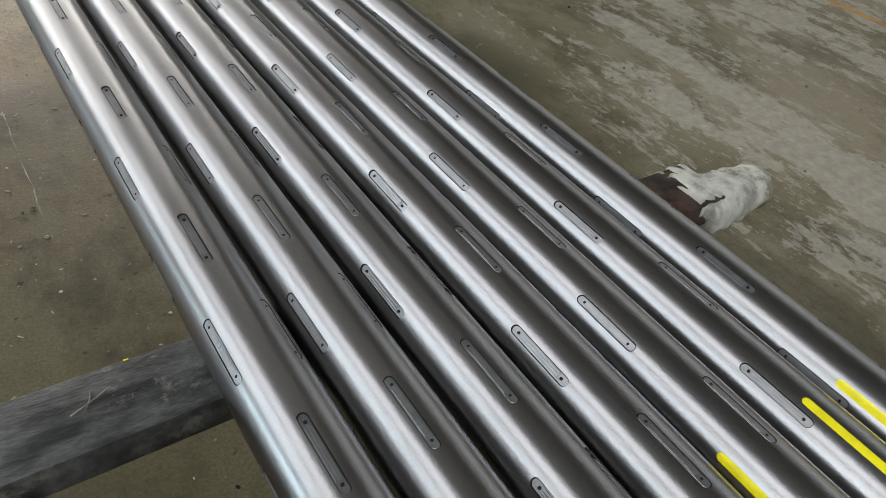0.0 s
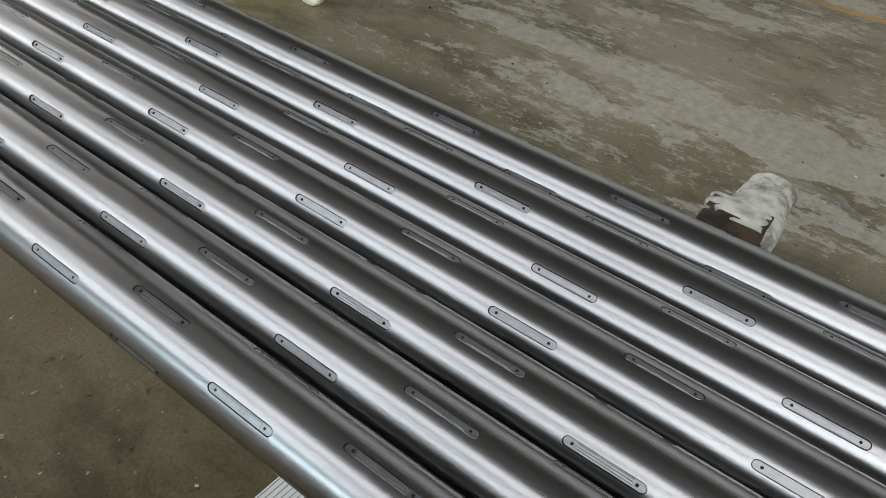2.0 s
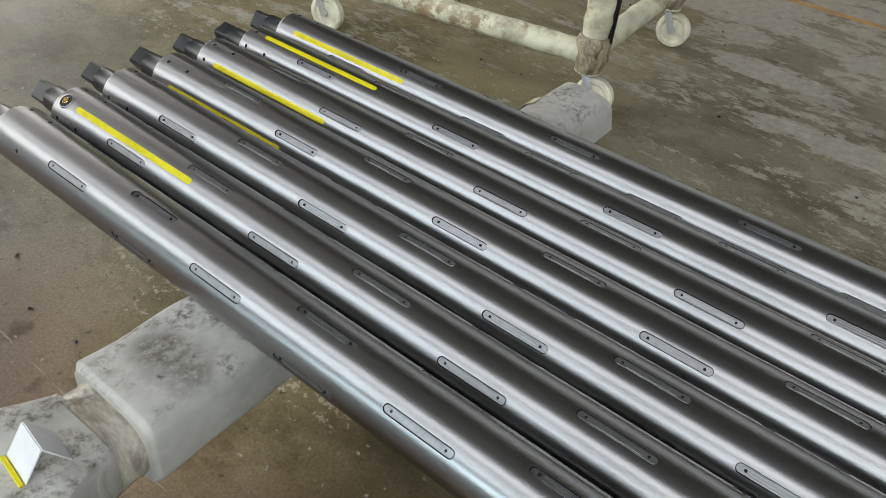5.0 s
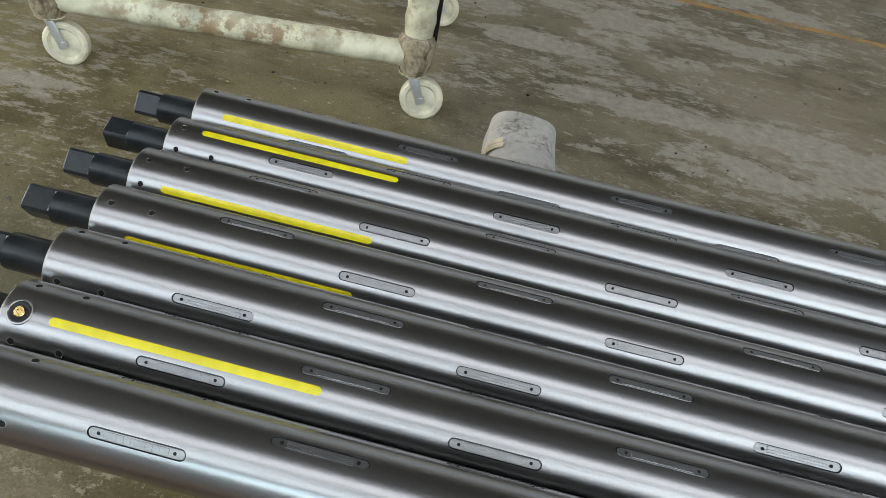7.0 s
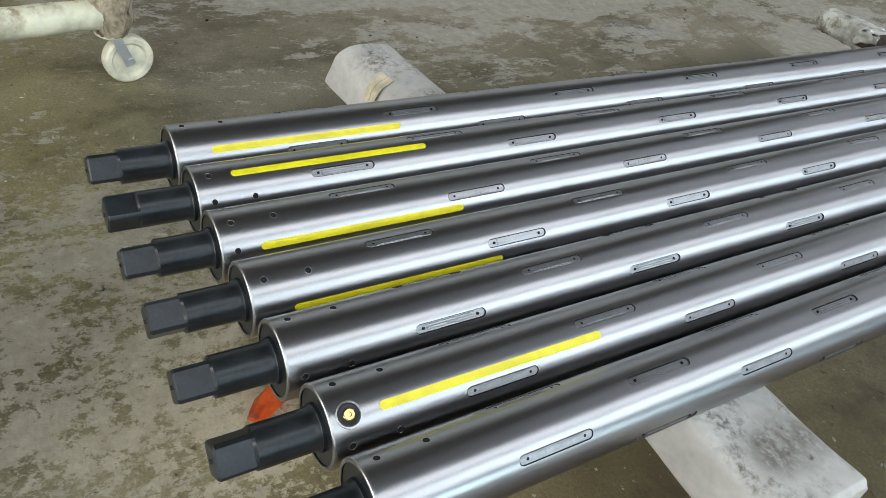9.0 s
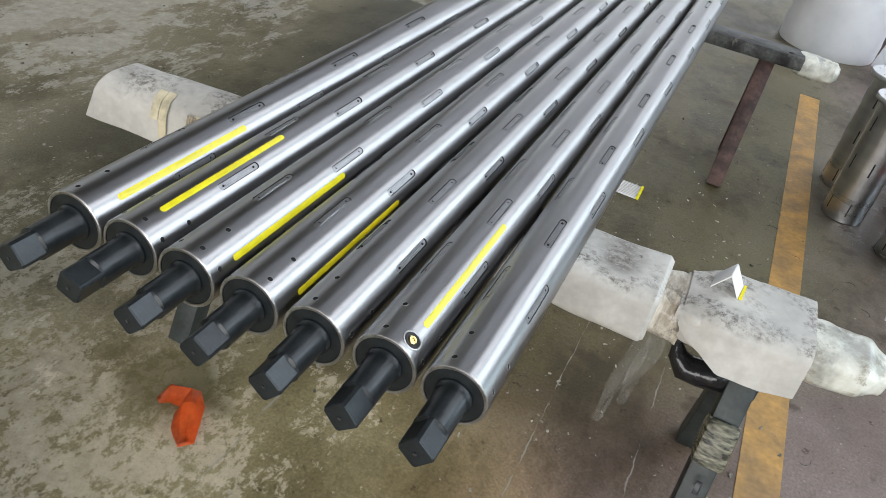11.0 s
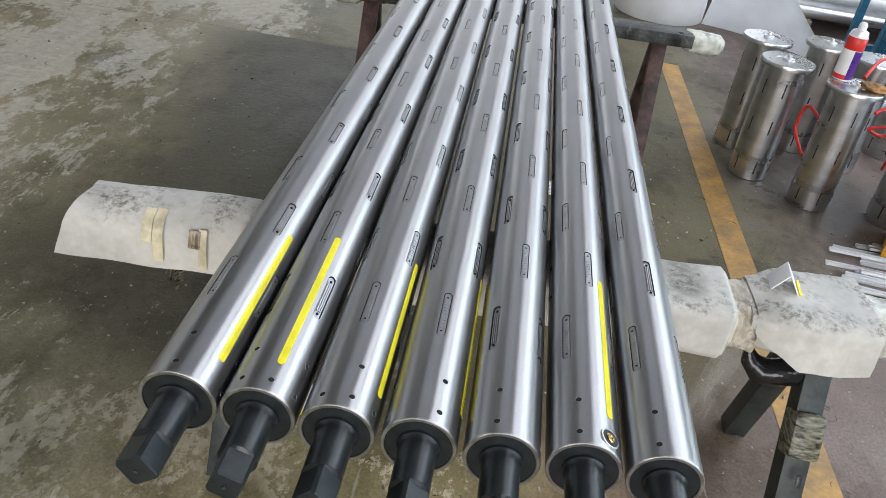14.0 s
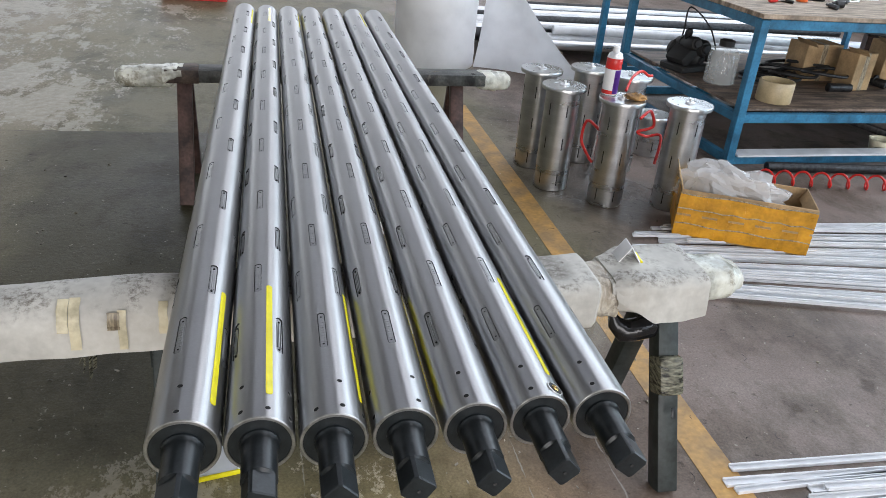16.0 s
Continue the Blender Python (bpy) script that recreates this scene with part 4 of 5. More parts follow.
def draped(x0, x1, slant, yc, w, drop, seed, sag=0.0, n=26, m=22):
    """A foam sheet folded over the bar like a saddle, its free edge cut on the slant."""
    bm = bmesh.new()
    grid = []
    for i in range(n + 1):
        f = i / n
        row = []
        for k in range(m + 1):
            g = k / m
            s = g * 2 - 1
            # from the front hem over the top to the back hem
            arc = abs(s)
            if arc < 0.62:
                a = arc / 0.62 * math.pi / 2
                yy, zz = math.copysign(w * 0.5 * math.sin(a), s), -0.055 * (1 - math.cos(a) ** 0.8)
            else:
                yy, zz = math.copysign(w * 0.5 + 0.012 * (arc - 0.62), s), -0.055 - (arc - 0.62) / 0.38 * (drop * (1.0 if s < 0 else 0.8))
            x = x0 + (x1 - x0) * f + slant * (1 - f) * (1 - arc)
            j = noise.noise(Vector((x * 9 + seed, yy * 15, zz * 15)))
            row.append(bm.verts.new((x, yc + 0.06 * (x - x0) + yy + j * 0.004, TOP + 0.001 + zz - sag * math.sin(f ** 1.6 * math.pi) * (1 - arc) - abs(j) * 0.005)))
        grid.append(row)
    for i in range(n):
        for k in range(m):
            bm.faces.new((grid[i][k], grid[i][k + 1], grid[i + 1][k + 1], grid[i + 1][k]))
    bmesh.ops.recalc_face_normals(bm, faces=bm.faces)
    bmesh.ops.solidify(bm, geom=bm.faces[:], thickness=0.005)
    return bm


part("foam_sheet", draped(-0.815, -0.335, 0.05, 0.565, 0.155, 0.06, 3.0, -0.014), MAT_FOAMWEST, front, "foam sheet folded over the crossbar")
for x, yf, yb in ((0.765, 0.40, 0.80), (-0.43, 0.36, 0.80)):
    yt = 0.635 if x > 0 else 0.59
    for y in (yf, yb):
        part("leg", beam((x, y, 0.0), (x, yt + (0.03 if y > 0.5 else -0.035), 0.44), 0.055, 0.055, 0.004), MAT_GREENSTEEL, front, "dark green square steel leg")
    part("gusset", box(x - 0.035, x + 0.035, yt - 0.065, yt + 0.06, 0.36, 0.44, 0.004), MAT_GREENSTEEL, front)
# black bar laid on the leg; its colour gives the slot's shade
part("leg_slot", beam((0.765, 0.4355, 0.20), (0.765, 0.4480, 0.225), 0.012, 0.003, 0.001), MAT_BLACK, front, m=pose(0, -0.0035, 0.001))
part("leg_film", beam((0.765, 0.487, 0.235), (0.765, 0.532, 0.325), 0.068, 0.066, 0.012), MAT_DIRTYFILM, front, "dirty clear film wound on the leg")
part("black_wrap", tube([(0.622, 0.585, 0.418), (0.632, 0.580, 0.395), (0.655, 0.575, 0.375), (0.685, 0.572, 0.378), (0.715, 0.575, 0.385), (0.75, 0.59, 0.38)], [0.010, 0.020, 0.030, 0.030, 0.032, 0.03], 14), MAT_BLACKFILM, front, "black film wrapping")


def tape_over(x, a0, low, wide):
    """A strip of tape stuck over the sheet's shoulder and down its front."""
    yc = 0.565 + 0.06 * (x + 0.815)
    pts = [(0.5 * 0.155 * math.sin(radians(a)), -0.055 * (1 - max(0.0, math.cos(radians(a))) ** 0.8)) for a in range(a0, 91, 8)]
    pts += [(0.0775 + 0.004, -0.055 - (TOP - 0.055 - low) * f) for f in (0.3, 0.65, 1.0)]
    bm = bmesh.new()
    rows = [[bm.verts.new((x + s * wide / 2 + 0.0008 * math.sin(k * 1.7), yc - y - 0.0055, TOP + 0.0035 + z + 0.006 * (1 - k / len(pts)))) for s in (-1, -0.3, 0.4, 1)] for k, (y, z) in enumerate(pts)]
    for r0, r1 in zip(rows, rows[1:]):
        for k in range(3):
            bm.faces.new((r0[k], r1[k], r1[k + 1], r0[k + 1]))
    bmesh.ops.recalc_face_normals(bm, faces=bm.faces)
    bmesh.ops.solidify(bm, geom=bm.faces[:], thickness=0.001)
    return bm


for x, a0, low, wide in ((-0.620, 32, 0.478, 0.021), (-0.598, 30, 0.436, 0.021), (-0.508, 62, 0.430, 0.017), (-0.428, 48, 0.462, 0.018)):
    part("tape_strip", tape_over(x, a0, low, wide), MAT_FOAMTAPE, front, "yellowed adhesive tape strip")
part("tape_strip", tape_over(-0.524, 66, 0.478, 0.024), MAT_TAPEBROWN, front, "brown stained tape end")
tail_rag = bmesh.new()
for k in range(5):
    beam((-0.60 + 0.006 * k, 0.555, 0.43), (-0.605 + 0.004 * k * (-1) ** k, 0.552 + 0.003 * k, 0.36 - 0.02 * (k % 3)), 0.010, 0.0015, 0.0, bm=tail_rag)
part("torn_film", tail_rag, MAT_DIRTYFILM, front, "torn film hanging under the bar")

back = thing("steel_trestle", "brown primed steel trestle with film-wrapped ends", "trestle", pose(0, 0, 0))
part("crossbar", beam((-0.62, 2.40, TOP - 0.025), (0.74, 2.468, TOP - 0.025), 0.115, 0.050, 0.003), MAT_BLACKBAR, back, "worn dark steel crossbar")
part("foam_end", soft_wrap([(-0.83, 2.41, TOP - 0.02, 0.06, 0.05), (-0.80, 2.41, TOP - 0.004, 0.10, 0.085), (-0.62, 2.42, TOP + 0.004, 0.125, 0.09), (-0.60, 2.42, TOP + 0.0, 0.11, 0.07)], 3.0, 14, 2.6, 0.012), MAT_FILMFOAM, back, "film-wrapped foam end")
part("foam_end", soft_wrap([(0.72, 2.49, TOP, 0.11, 0.07), (0.74, 2.49, TOP + 0.004, 0.12, 0.085), (0.86, 2.50, TOP - 0.004, 0.10, 0.08), (0.88, 2.50, TOP - 0.02, 0.06, 0.05)], 4.0, 14, 2.6, 0.008), MAT_FILMFOAM, back, "film-wrapped foam end")
part("bar_sleeve", beam((-0.635, 2.399, TOP - 0.026), (-0.50, 2.406, TOP - 0.026), 0.120, 0.055, 0.003), MAT_RUSTBAR, back, "rust-brown bar end")
part("torn_film", soft_wrap([(-0.64, 2.40, TOP + 0.004, 0.13, 0.06), (-0.60, 2.402, TOP + 0.005, 0.132, 0.05), (-0.565, 2.404, TOP + 0.003, 0.128, 0.03)], 14.0, 10, 4.5, 0.014), MAT_FILMFOAM, back, "torn film edge stuck over the bar end")
# near-flush disc whose black colour is the bolt hole's shade
part("bolt_hole", lathe([(0.011, 0.0), (0.011, 0.0006), (0.008, 0.0002)], 18), MAT_HOLE, back, m=pose(0.688, 2.435, TOP + 0.0002))
for x, ym in ((-0.56, 2.42), (0.62, 2.48)):
    for y in (ym - 0.22, ym + 0.16):
        part("leg", beam((x, y, 0.0), (x, ym + (0.02 if y > ym else -0.02), TOP - 0.06), 0.06, 0.035, 0.003), MAT_RUST, back, "brown primed steel leg")
    part("brace", beam((x, ym - 0.12, 0.26), (x, ym + 0.08, 0.26), 0.03, 0.02, 0.002), MAT_RUST, back)

twig = thing("wood_splinter", "thin pale splinters lying on the dark crossbar", "splinter", pose(0.515, 2.448, TOP + 0.0015, 0, 0, 35))
for a, b in (((-0.028, 0.004), (0.026, -0.004)), ((-0.014, -0.010), (0.010, 0.004))):
    part("splinter", tube([(a[0], a[1], 0.0012), ((a[0] + b[0]) / 2, (a[1] + b[1]) / 2 + 0.002, 0.0026), (b[0], b[1], 0.0012)], 0.0011, 6), MAT_GREYWOOD, twig)
block = thing("paper_block", "small folded white card with a yellow edge", "card", pose(0.665, 0.655, TOP + 0.003, 0, 0, 84) @ Matrix.Scale(0.92, 4))
part("fold", beam((0, -0.03, 0.0), (0, 0.0, 0.045), 0.06, 0.003, 0.001), MAT_WHITE, block)
part("fold", beam((0, 0.03, 0.0), (0, 0.0, 0.045), 0.06, 0.003, 0.001), MAT_WHITE, block)
part("edge_strip", box(-0.03, 0.03, -0.038, -0.0315, 0.0, 0.005, 0.001), MAT_TAPE, block, "yellow edge strip")

# ---- loose things on the floor ----
strip = thing("ribbed_strip", "white ribbed plastic strip with a yellow end, on the floor", "strip", pose(0.38, 1.96, 0.0, 0, 0, 0))
part("board", box(-0.26, 0.0, -0.06, 0.045, 0.0, 0.006, 0.001), MAT_WHITE, strip)
for k in range(9):
    part("rib", box(-0.258, -0.008, -0.056 + k * 0.0115, -0.0535 + k * 0.0115, 0.006, 0.0075), MAT_FOAM, strip)
part("end_edge", box(-0.007, 0.004, -0.061, 0.046, 0.0, 0.010, 0.001), MAT_TAPE, strip, "yellow painted end")


def crumpled(name, cx, cy, size, height, mat, label, category, seed, n=17):
    """A crumpled sheet lying on the floor."""
    bm = bmesh.new()
    g = []
    for i in range(n):
        row = []
        for k in range(n):
            u, v = i / (n - 1) - 0.5, k / (n - 1) - 0.5
            j = noise.noise(Vector((u * 4 + seed, v * 4, seed)))
            j2 = noise.noise(Vector((u * 9 + seed, v * 9, seed + 4)))
            e = 1 - 0.5 * max(abs(u), abs(v))
            row.append(bm.verts.new((u * size[0] * (1 + 0.25 * j), v * size[1] * (1 + 0.25 * j2), max(0.002, height * (0.45 + j + 0.5 * j2) * e))))
        g.append(row)
    for i in range(n - 1):
        for k in range(n - 1):
            bm.faces.new((g[i][k], g[i + 1][k], g[i + 1][k + 1], g[i][k + 1]))
    bmesh.ops.solidify(bm, geom=bm.faces[:], thickness=0.001)
    ob = part(name, bm, mat, smooth_angle=25)
    ob.matrix_world = pose(cx, cy, 0, 0, 0, seed * 40)
    return tagged(ob, label, category)


crumpled("film_scrap", -1.70, 2.44, (0.30, 0.19), 0.035, MAT_FILM, "crumpled scrap of clear plastic film on the floor", "plastic scrap", 2.0)
orange = bmesh.new()
fold = [(-0.345, 0.175, 0.006), (-0.335, 0.205, 0.030), (-0.285, 0.215, 0.042), (-0.262, 0.185, 0.046), (-0.245, 0.150, 0.026), (-0.225, 0.120, 0.008), (-0.235, 0.105, 0.003)]
wide = (0.012, 0.030, 0.032, 0.036, 0.034, 0.026, 0.010)
strip_rows = []
for k, ((x, y, z), w) in enumerate(zip(fold, wide)):
    a, c = fold[max(k - 1, 0)], fold[min(k + 1, 6)]
    d = Vector((c[0] - a[0], c[1] - a[1], 0)).normalized()
    nx, ny = -d.y, d.x
    strip_rows.append([orange.verts.new((x + nx * w * s, y + ny * w * s, max(0.002, z * (1 - 0.75 * s * s) + 0.006 * math.sin(5 * s + k)))) for s in (-1, -0.5, 0, 0.4, 0.8)])
for r0, r1 in zip(strip_rows, strip_rows[1:]):
    for k in range(4):
        orange.faces.new((r0[k], r0[k + 1], r1[k + 1], r1[k]))
bmesh.ops.solidify(orange, geom=orange.faces[:], thickness=0.0012)
tagged(part("orange_scrap", orange, MAT_ORANGE, smooth_angle=35), "torn orange plastic scrap lying on the floor", "plastic scrap")
plate = thing("white_card", "white card with a yellow edge lying on the floor", "card", pose(-0.35, 0.60, 0.0, 0, 0, 12))
part("sheet", box(-0.05, 0.05, -0.035, 0.06, 0.0, 0.012, 0.002), MAT_WHITE, plate)
part("edge_strip", box(-0.05, 0.05, -0.043, -0.0355, 0.0, 0.014, 0.002), MAT_TAPE, plate, "yellow edge strip")
crumpled("film_scrap", -0.26, 0.63, (0.07, 0.05), 0.02, MAT_DIRTYFILM, "grubby crumpled film scrap on the floor", "plastic scrap", 7.0)

# ---- wheeled rack ----
rack = thing("wheeled_rack", "wheeled steel rack frame wrapped in yellowed white foam and film", "rack", pose(0.07, 0.005, 0))


def wrapped_pipe(a, b, r, seed, name="wrapped_bar"):
    a, b = Vector(a), Vector(b)
    pts = [a.lerp(b, k / 24) for k in range(25)]
    rad = [r * (1 + 0.10 * noise.noise(Vector((k * 0.7, seed, 0))) + (0.07 if k % 6 == 0 else 0)) for k in range(25)]
    return part(name, tube(pts, rad, 14), MAT_CARTWHITE, rack, "bar wrapped in yellowed white film")


CZ = 0.235
corners = {"a": (-1.70, 0.15), "b": (-1.49, -1.06), "c": (-2.60, 0.05), "d": (-2.40, -1.16)}
wrapped_pipe((*corners["a"], CZ), (*corners["b"], CZ), 0.045, 1)
wrapped_pipe((*corners["c"], CZ), (*corners["d"], CZ), 0.045, 2)
wrapped_pipe((*corners["a"], CZ + 0.02), (*corners["c"], CZ + 0.02), 0.045, 3)
wrapped_pipe((*corners["b"], CZ), (*corners["d"], CZ), 0.045, 4)
for k, (x, y) in corners.items():
    wrapped_pipe((x, y, 0.17), (x, y, 0.95), 0.05, 6 + x, "post")
    part("collar", tube([(x, y, 0.160), (x, y, 0.175), (x + 0.004, y, 0.20), (x, y + 0.003, 0.225), (x, y, 0.25), (x, y, 0.285), (x, y, 0.31)], [0.032, 0.050, 0.056, 0.064, 0.060, 0.066, 0.055], 16), MAT_TAPEBROWN, rack, "brown tape wound round the post foot")
    caster = part("caster", lathe([(0.03, 0.158), (0.034, 0.164), (0.034, 0.172)], 16), MAT_ALU, rack, "steel swivel caster", m=pose(x, y, 0, 0, 0, 10))
    part("side_wrap", beam((x - 0.012, y + 0.047, 0.29), (x - 0.012, y + 0.047, 0.94), 0.034, 0.016, 0.005), MAT_BLACKFILM, rack, "dark film strip down the post")
    for s in (-1, 1):
        part("fork", beam((s * 0.026, 0.0, 0.165), (s * 0.026, 0.042, 0.065), 0.03, 0.003, 0.001, up=(1, 0, 0)), MAT_ALU, caster)
    part("wheel", lathe([(0.016, -0.014), (0.030, -0.014), (0.050, -0.010), (0.058, -0.020), (0.070, -0.020), (0.077, -0.014), (0.078, 0.0), (0.077, 0.014), (0.070, 0.020), (0.058, 0.020), (0.050, 0.010), (0.030, 0.014), (0.016, 0.014)], 32, "X"), MAT_WHEEL, caster, "cream nylon wheel", m=pose(0, 0.042, 0.078))
    part("axle", lathe([(0.012, -0.030), (0.012, 0.030)], 12, "X"), MAT_ALU, caster, m=pose(0, 0.042, 0.078))

# ---- steel cylinders ----


def steel_cylinder(x, y, h, turn):
    c = thing("steel_cylinder", "upright turned-steel cylinder with a flanged top, on the floor" if h > 0.3 else "short turned-steel cylinder on the floor", "cylinder", pose(x, y, 0, 0, 0, turn), "steel cylinders on the floor")
    part("body", lathe([(0.078, 0.0), (0.081, 0.003), (0.081, h - 0.02)], 48), MAT_CYL, c)
    part("flange", lathe([(0.081, h - 0.02), (0.104, h - 0.019), (0.105, h - 0.004), (0.103, h), (0.05, h), (0.049, h - 0.002), (0.02, h - 0.002)], 48), MAT_CYL, c, "turned steel flange")
    part("hub", lathe([(0.022, h - 0.004), (0.022, h + 0.006), (0.008, h + 0.008), (0.007, h + 0.020)], 24), MAT_ALU, c)
    for k in range(6):
        a = radians(60 * k)
        part("bolt", lathe([(0.0035, h - 0.001), (0.0035, h + 0.0006)], 10), MAT_DARK, c, m=pose(0.08 * math.cos(a), 0.08 * math.sin(a), 0))
    # thin bars on the skin; the slots' shade is their dark colour
    for k in range(6):
        a = radians(60 * k + 20)
        for z in (0.06, 0.24, 0.40):
            if z < h - 0.06:
                part("slot", box(-0.003, 0.003, -0.0015, 0.0015, z - 0.03, z + 0.03, 0.001), MAT_DARK, c, m=pose(0.0800 * math.cos(a), 0.0805 * math.sin(a), 0, 0, 0, math.degrees(a) + 90))
    return c


for x, y, h, turn in ((1.128, 2.42, 0.505, 10), (1.115, 2.72, 0.505, 40), (1.333, 2.22, 0.505, 75), (1.64, 2.17, 0.505, 20), (1.86, 2.90, 0.23, 5), (1.41, 2.80, 0.50, 50), (1.575, 2.66, 0.50, 30)):
    steel_cylinder(x, y, h, turn)

can = thing("spray_can", "red, white and purple aerosol can standing on a steel cylinder", "spray can", pose(1.292, 2.285, 0.506) @ Matrix.Scale(1.22, 4))
part("body", lathe([(0.027, 0.0), (0.0290, 0.003), (0.0290, 0.135), (0.0275, 0.139)], 28), MAT_WHITE, can)
part("label_band", lathe([(0.0285, 0.095), (0.0293, 0.096), (0.0293, 0.134), (0.0285, 0.135)], 28), MAT_RED, can, "red printed band")
part("label_band", lathe([(0.0285, 0.004), (0.0294, 0.005), (0.0294, 0.018), (0.0285, 0.019)], 28), MAT_RED, can, "red printed band")
side = bmesh.new()
cols = [[side.verts.new((0.0296 * math.cos(radians(a)), 0.0296 * math.sin(radians(a)), z)) for z in (0.006, 0.05, 0.094)] for a in range(-95, 30, 8)]
for c0, c1 in zip(cols, cols[1:]):
    for k in range(2):
        side.faces.new((c0[k], c1[k], c1[k + 1], c0[k + 1]))
bmesh.ops.solidify(side, geom=side.faces[:], thickness=0.0004)
part("label_panel", side, MAT_PURPLE, can, "purple printed panel")
part("shoulder", lathe([(0.0275, 0.139), (0.024, 0.150), (0.014, 0.155)], 28), MAT_ALU, can)
part("cap", lathe([(0.013, 0.155), (0.012, 0.172), (0.007, 0.177)], 20), MAT_WHITE, can, "white spray cap")

# ---- cardboard box ----
carton = thing("cardboard_box", "open cardboard box covered in amber packing tape", "box", pose(1.497, 1.833, 0.012, 0, 0, math.degrees(math.atan2(-0.233, 0.503))))
BW, BD, BH = 0.555, 0.26, 0.215
for a, b in (((0, BW), (0, 0.006)), ((0, BW), (BD - 0.006, BD)), ((0, 0.006), (0.006, BD - 0.006)), ((BW - 0.006, BW), (0.006, BD - 0.006))):
    part("side", box(a[0], a[1], b[0], b[1], 0.0, BH, 0.001), MAT_CARD, carton)
part("bottom", box(0.006, BW - 0.006, 0.006, BD - 0.006, 0.0, 0.006), MAT_CARD, carton)
for z0, z1 in ((0.008, 0.098), (0.108, 0.198)):
    for x0, x1, y0, y1 in ((-0.0025, BW + 0.0025, -0.0025, -0.0005), (-0.0025, BW + 0.0025, BD + 0.0005, BD + 0.0025), (-0.0025, -0.0005, 0.0, BD), (BW + 0.0005, BW + 0.0025, 0.0, BD)):
        part("tape", box(x0, x1, y0, y1, z0, z1, 0.0005), MAT_BOXTAPE, carton, "glossy amber packing tape")
for z0, wave in ((0.062, 1.0), (0.132, 2.3), (0.200, 4.1)):
    seam = [(-0.001 + (BW + 0.002) * k / 12, -0.0034, z0 + 0.004 * math.sin(k * 1.3 * wave)) for k in range(13)]
    part("tape_seam", tube(seam, 0.0026, 6), MAT_TAPEBROWN, carton, "dark ragged seam between the tapes")

CREASE = random.Random(8)
for k in range(26):
    x, z, l = CREASE.uniform(0.02, BW - 0.03), CREASE.uniform(0.03, 0.18), CREASE.uniform(0.02, 0.07)
    part("tape_crease", beam((x, -0.0028, z), (x + CREASE.uniform(-0.012, 0.012), -0.0030, min(0.205, z + l)), 0.0022, 0.0012, 0.0003), MAT_BOXTAPE, carton)
for k in range(5):
    x = 0.06 + 0.11 * k
    part("tape_lap", box(x, x + 0.045, -0.0036, -0.0026, 0.008, 0.200, 0.0004), MAT_BOXTAPE, carton)

# ---- blue bench ----
bench = thing("workbench", "blue steel workbench with a board top and loaded shelf", "workbench", pose(2.285, 2.74, 0, 0, 0, 3))
BL, BDp = 2.2, 1.4
for x, y in ((0, 0), (BL, 0), (0.0, BDp), (BL, BDp)):
    part("leg", box(x - 0.025, x + 0.025, y - 0.025, y + 0.025, 0.0, 0.79, 0.003), MAT_BLUE, bench, "blue painted steel leg")
for z in (0.025, 0.265, 0.77):
    for y in (0, BDp):
        part("rail", box(0.025, BL - 0.025, y - 0.02, y + 0.02, z - 0.025, z + 0.025, 0.002), MAT_BLUE, bench, "blue painted steel rail")
    for x in (0, BL):
        part("rail", box(x - 0.02, x + 0.02, 0.025, BDp - 0.025, z - 0.025, z + 0.025, 0.002), MAT_BLUE, bench, "blue painted steel rail")
part("plank", box(0.03, BL - 0.03, -0.045, 0.06, 0.0505, 0.062, 0.002), MAT_STRIP, bench, "pale grey board on the lower rail")
part("shelf", box(0.03, BL - 0.03, 0.02, BDp - 0.03, 0.297, 0.312, 0.002), MAT_SHELF, bench, "dark stained board shelf")
part("top", box(-0.03, BL + 0.03, -0.03, BDp + 0.03, 0.797, 0.822, 0.003), MAT_WOOD, bench, "worn board worktop")
stand = thing("pipe_stand", "blue painted steel stand behind the workbench", "stand", bench.matrix_world @ pose(0.02, 1.85, 0))
for x in (0.0, 2.2):
    part("post", box(x - 0.022, x + 0.022, -0.022, 0.022, 0.0, 1.3, 0.003), MAT_BLUE, stand, "blue painted steel post")
part("rail", box(0.022, 2.178, -0.018, 0.018, 1.25, 1.29, 0.002), MAT_BLUE, stand)
part("foot_rail", box(0.022, 2.178, -0.018, 0.018, 0.04, 0.08, 0.002), MAT_BLUE, stand)
# ---- on and round the bench ----
BENCH = bench.matrix_world.copy()


def wire(name, pts, r, mat, label, category, parent=None, seg=8):
    ob = part(name, tube(pts, r, seg), mat, parent, smooth_angle=60)
    return tagged(ob, label, category) if parent is None else ob


def spline(keys, n=8):
    """A smooth line through places."""
    k = [Vector(p) for p in keys]
    out = []
    for i in range(len(k) - 1):
        p0, p1, p2, p3 = k[max(i - 1, 0)], k[i], k[i + 1], k[min(i + 2, len(k) - 1)]
        for s in range(n):
            t = s / n
            out.append(0.5 * ((2 * p1) + (p2 - p0) * t + (2 * p0 - 5 * p1 + 4 * p2 - p3) * t * t + (3 * p1 - p0 - 3 * p2 + p3) * t ** 3))
    out.append(k[-1])
    return out


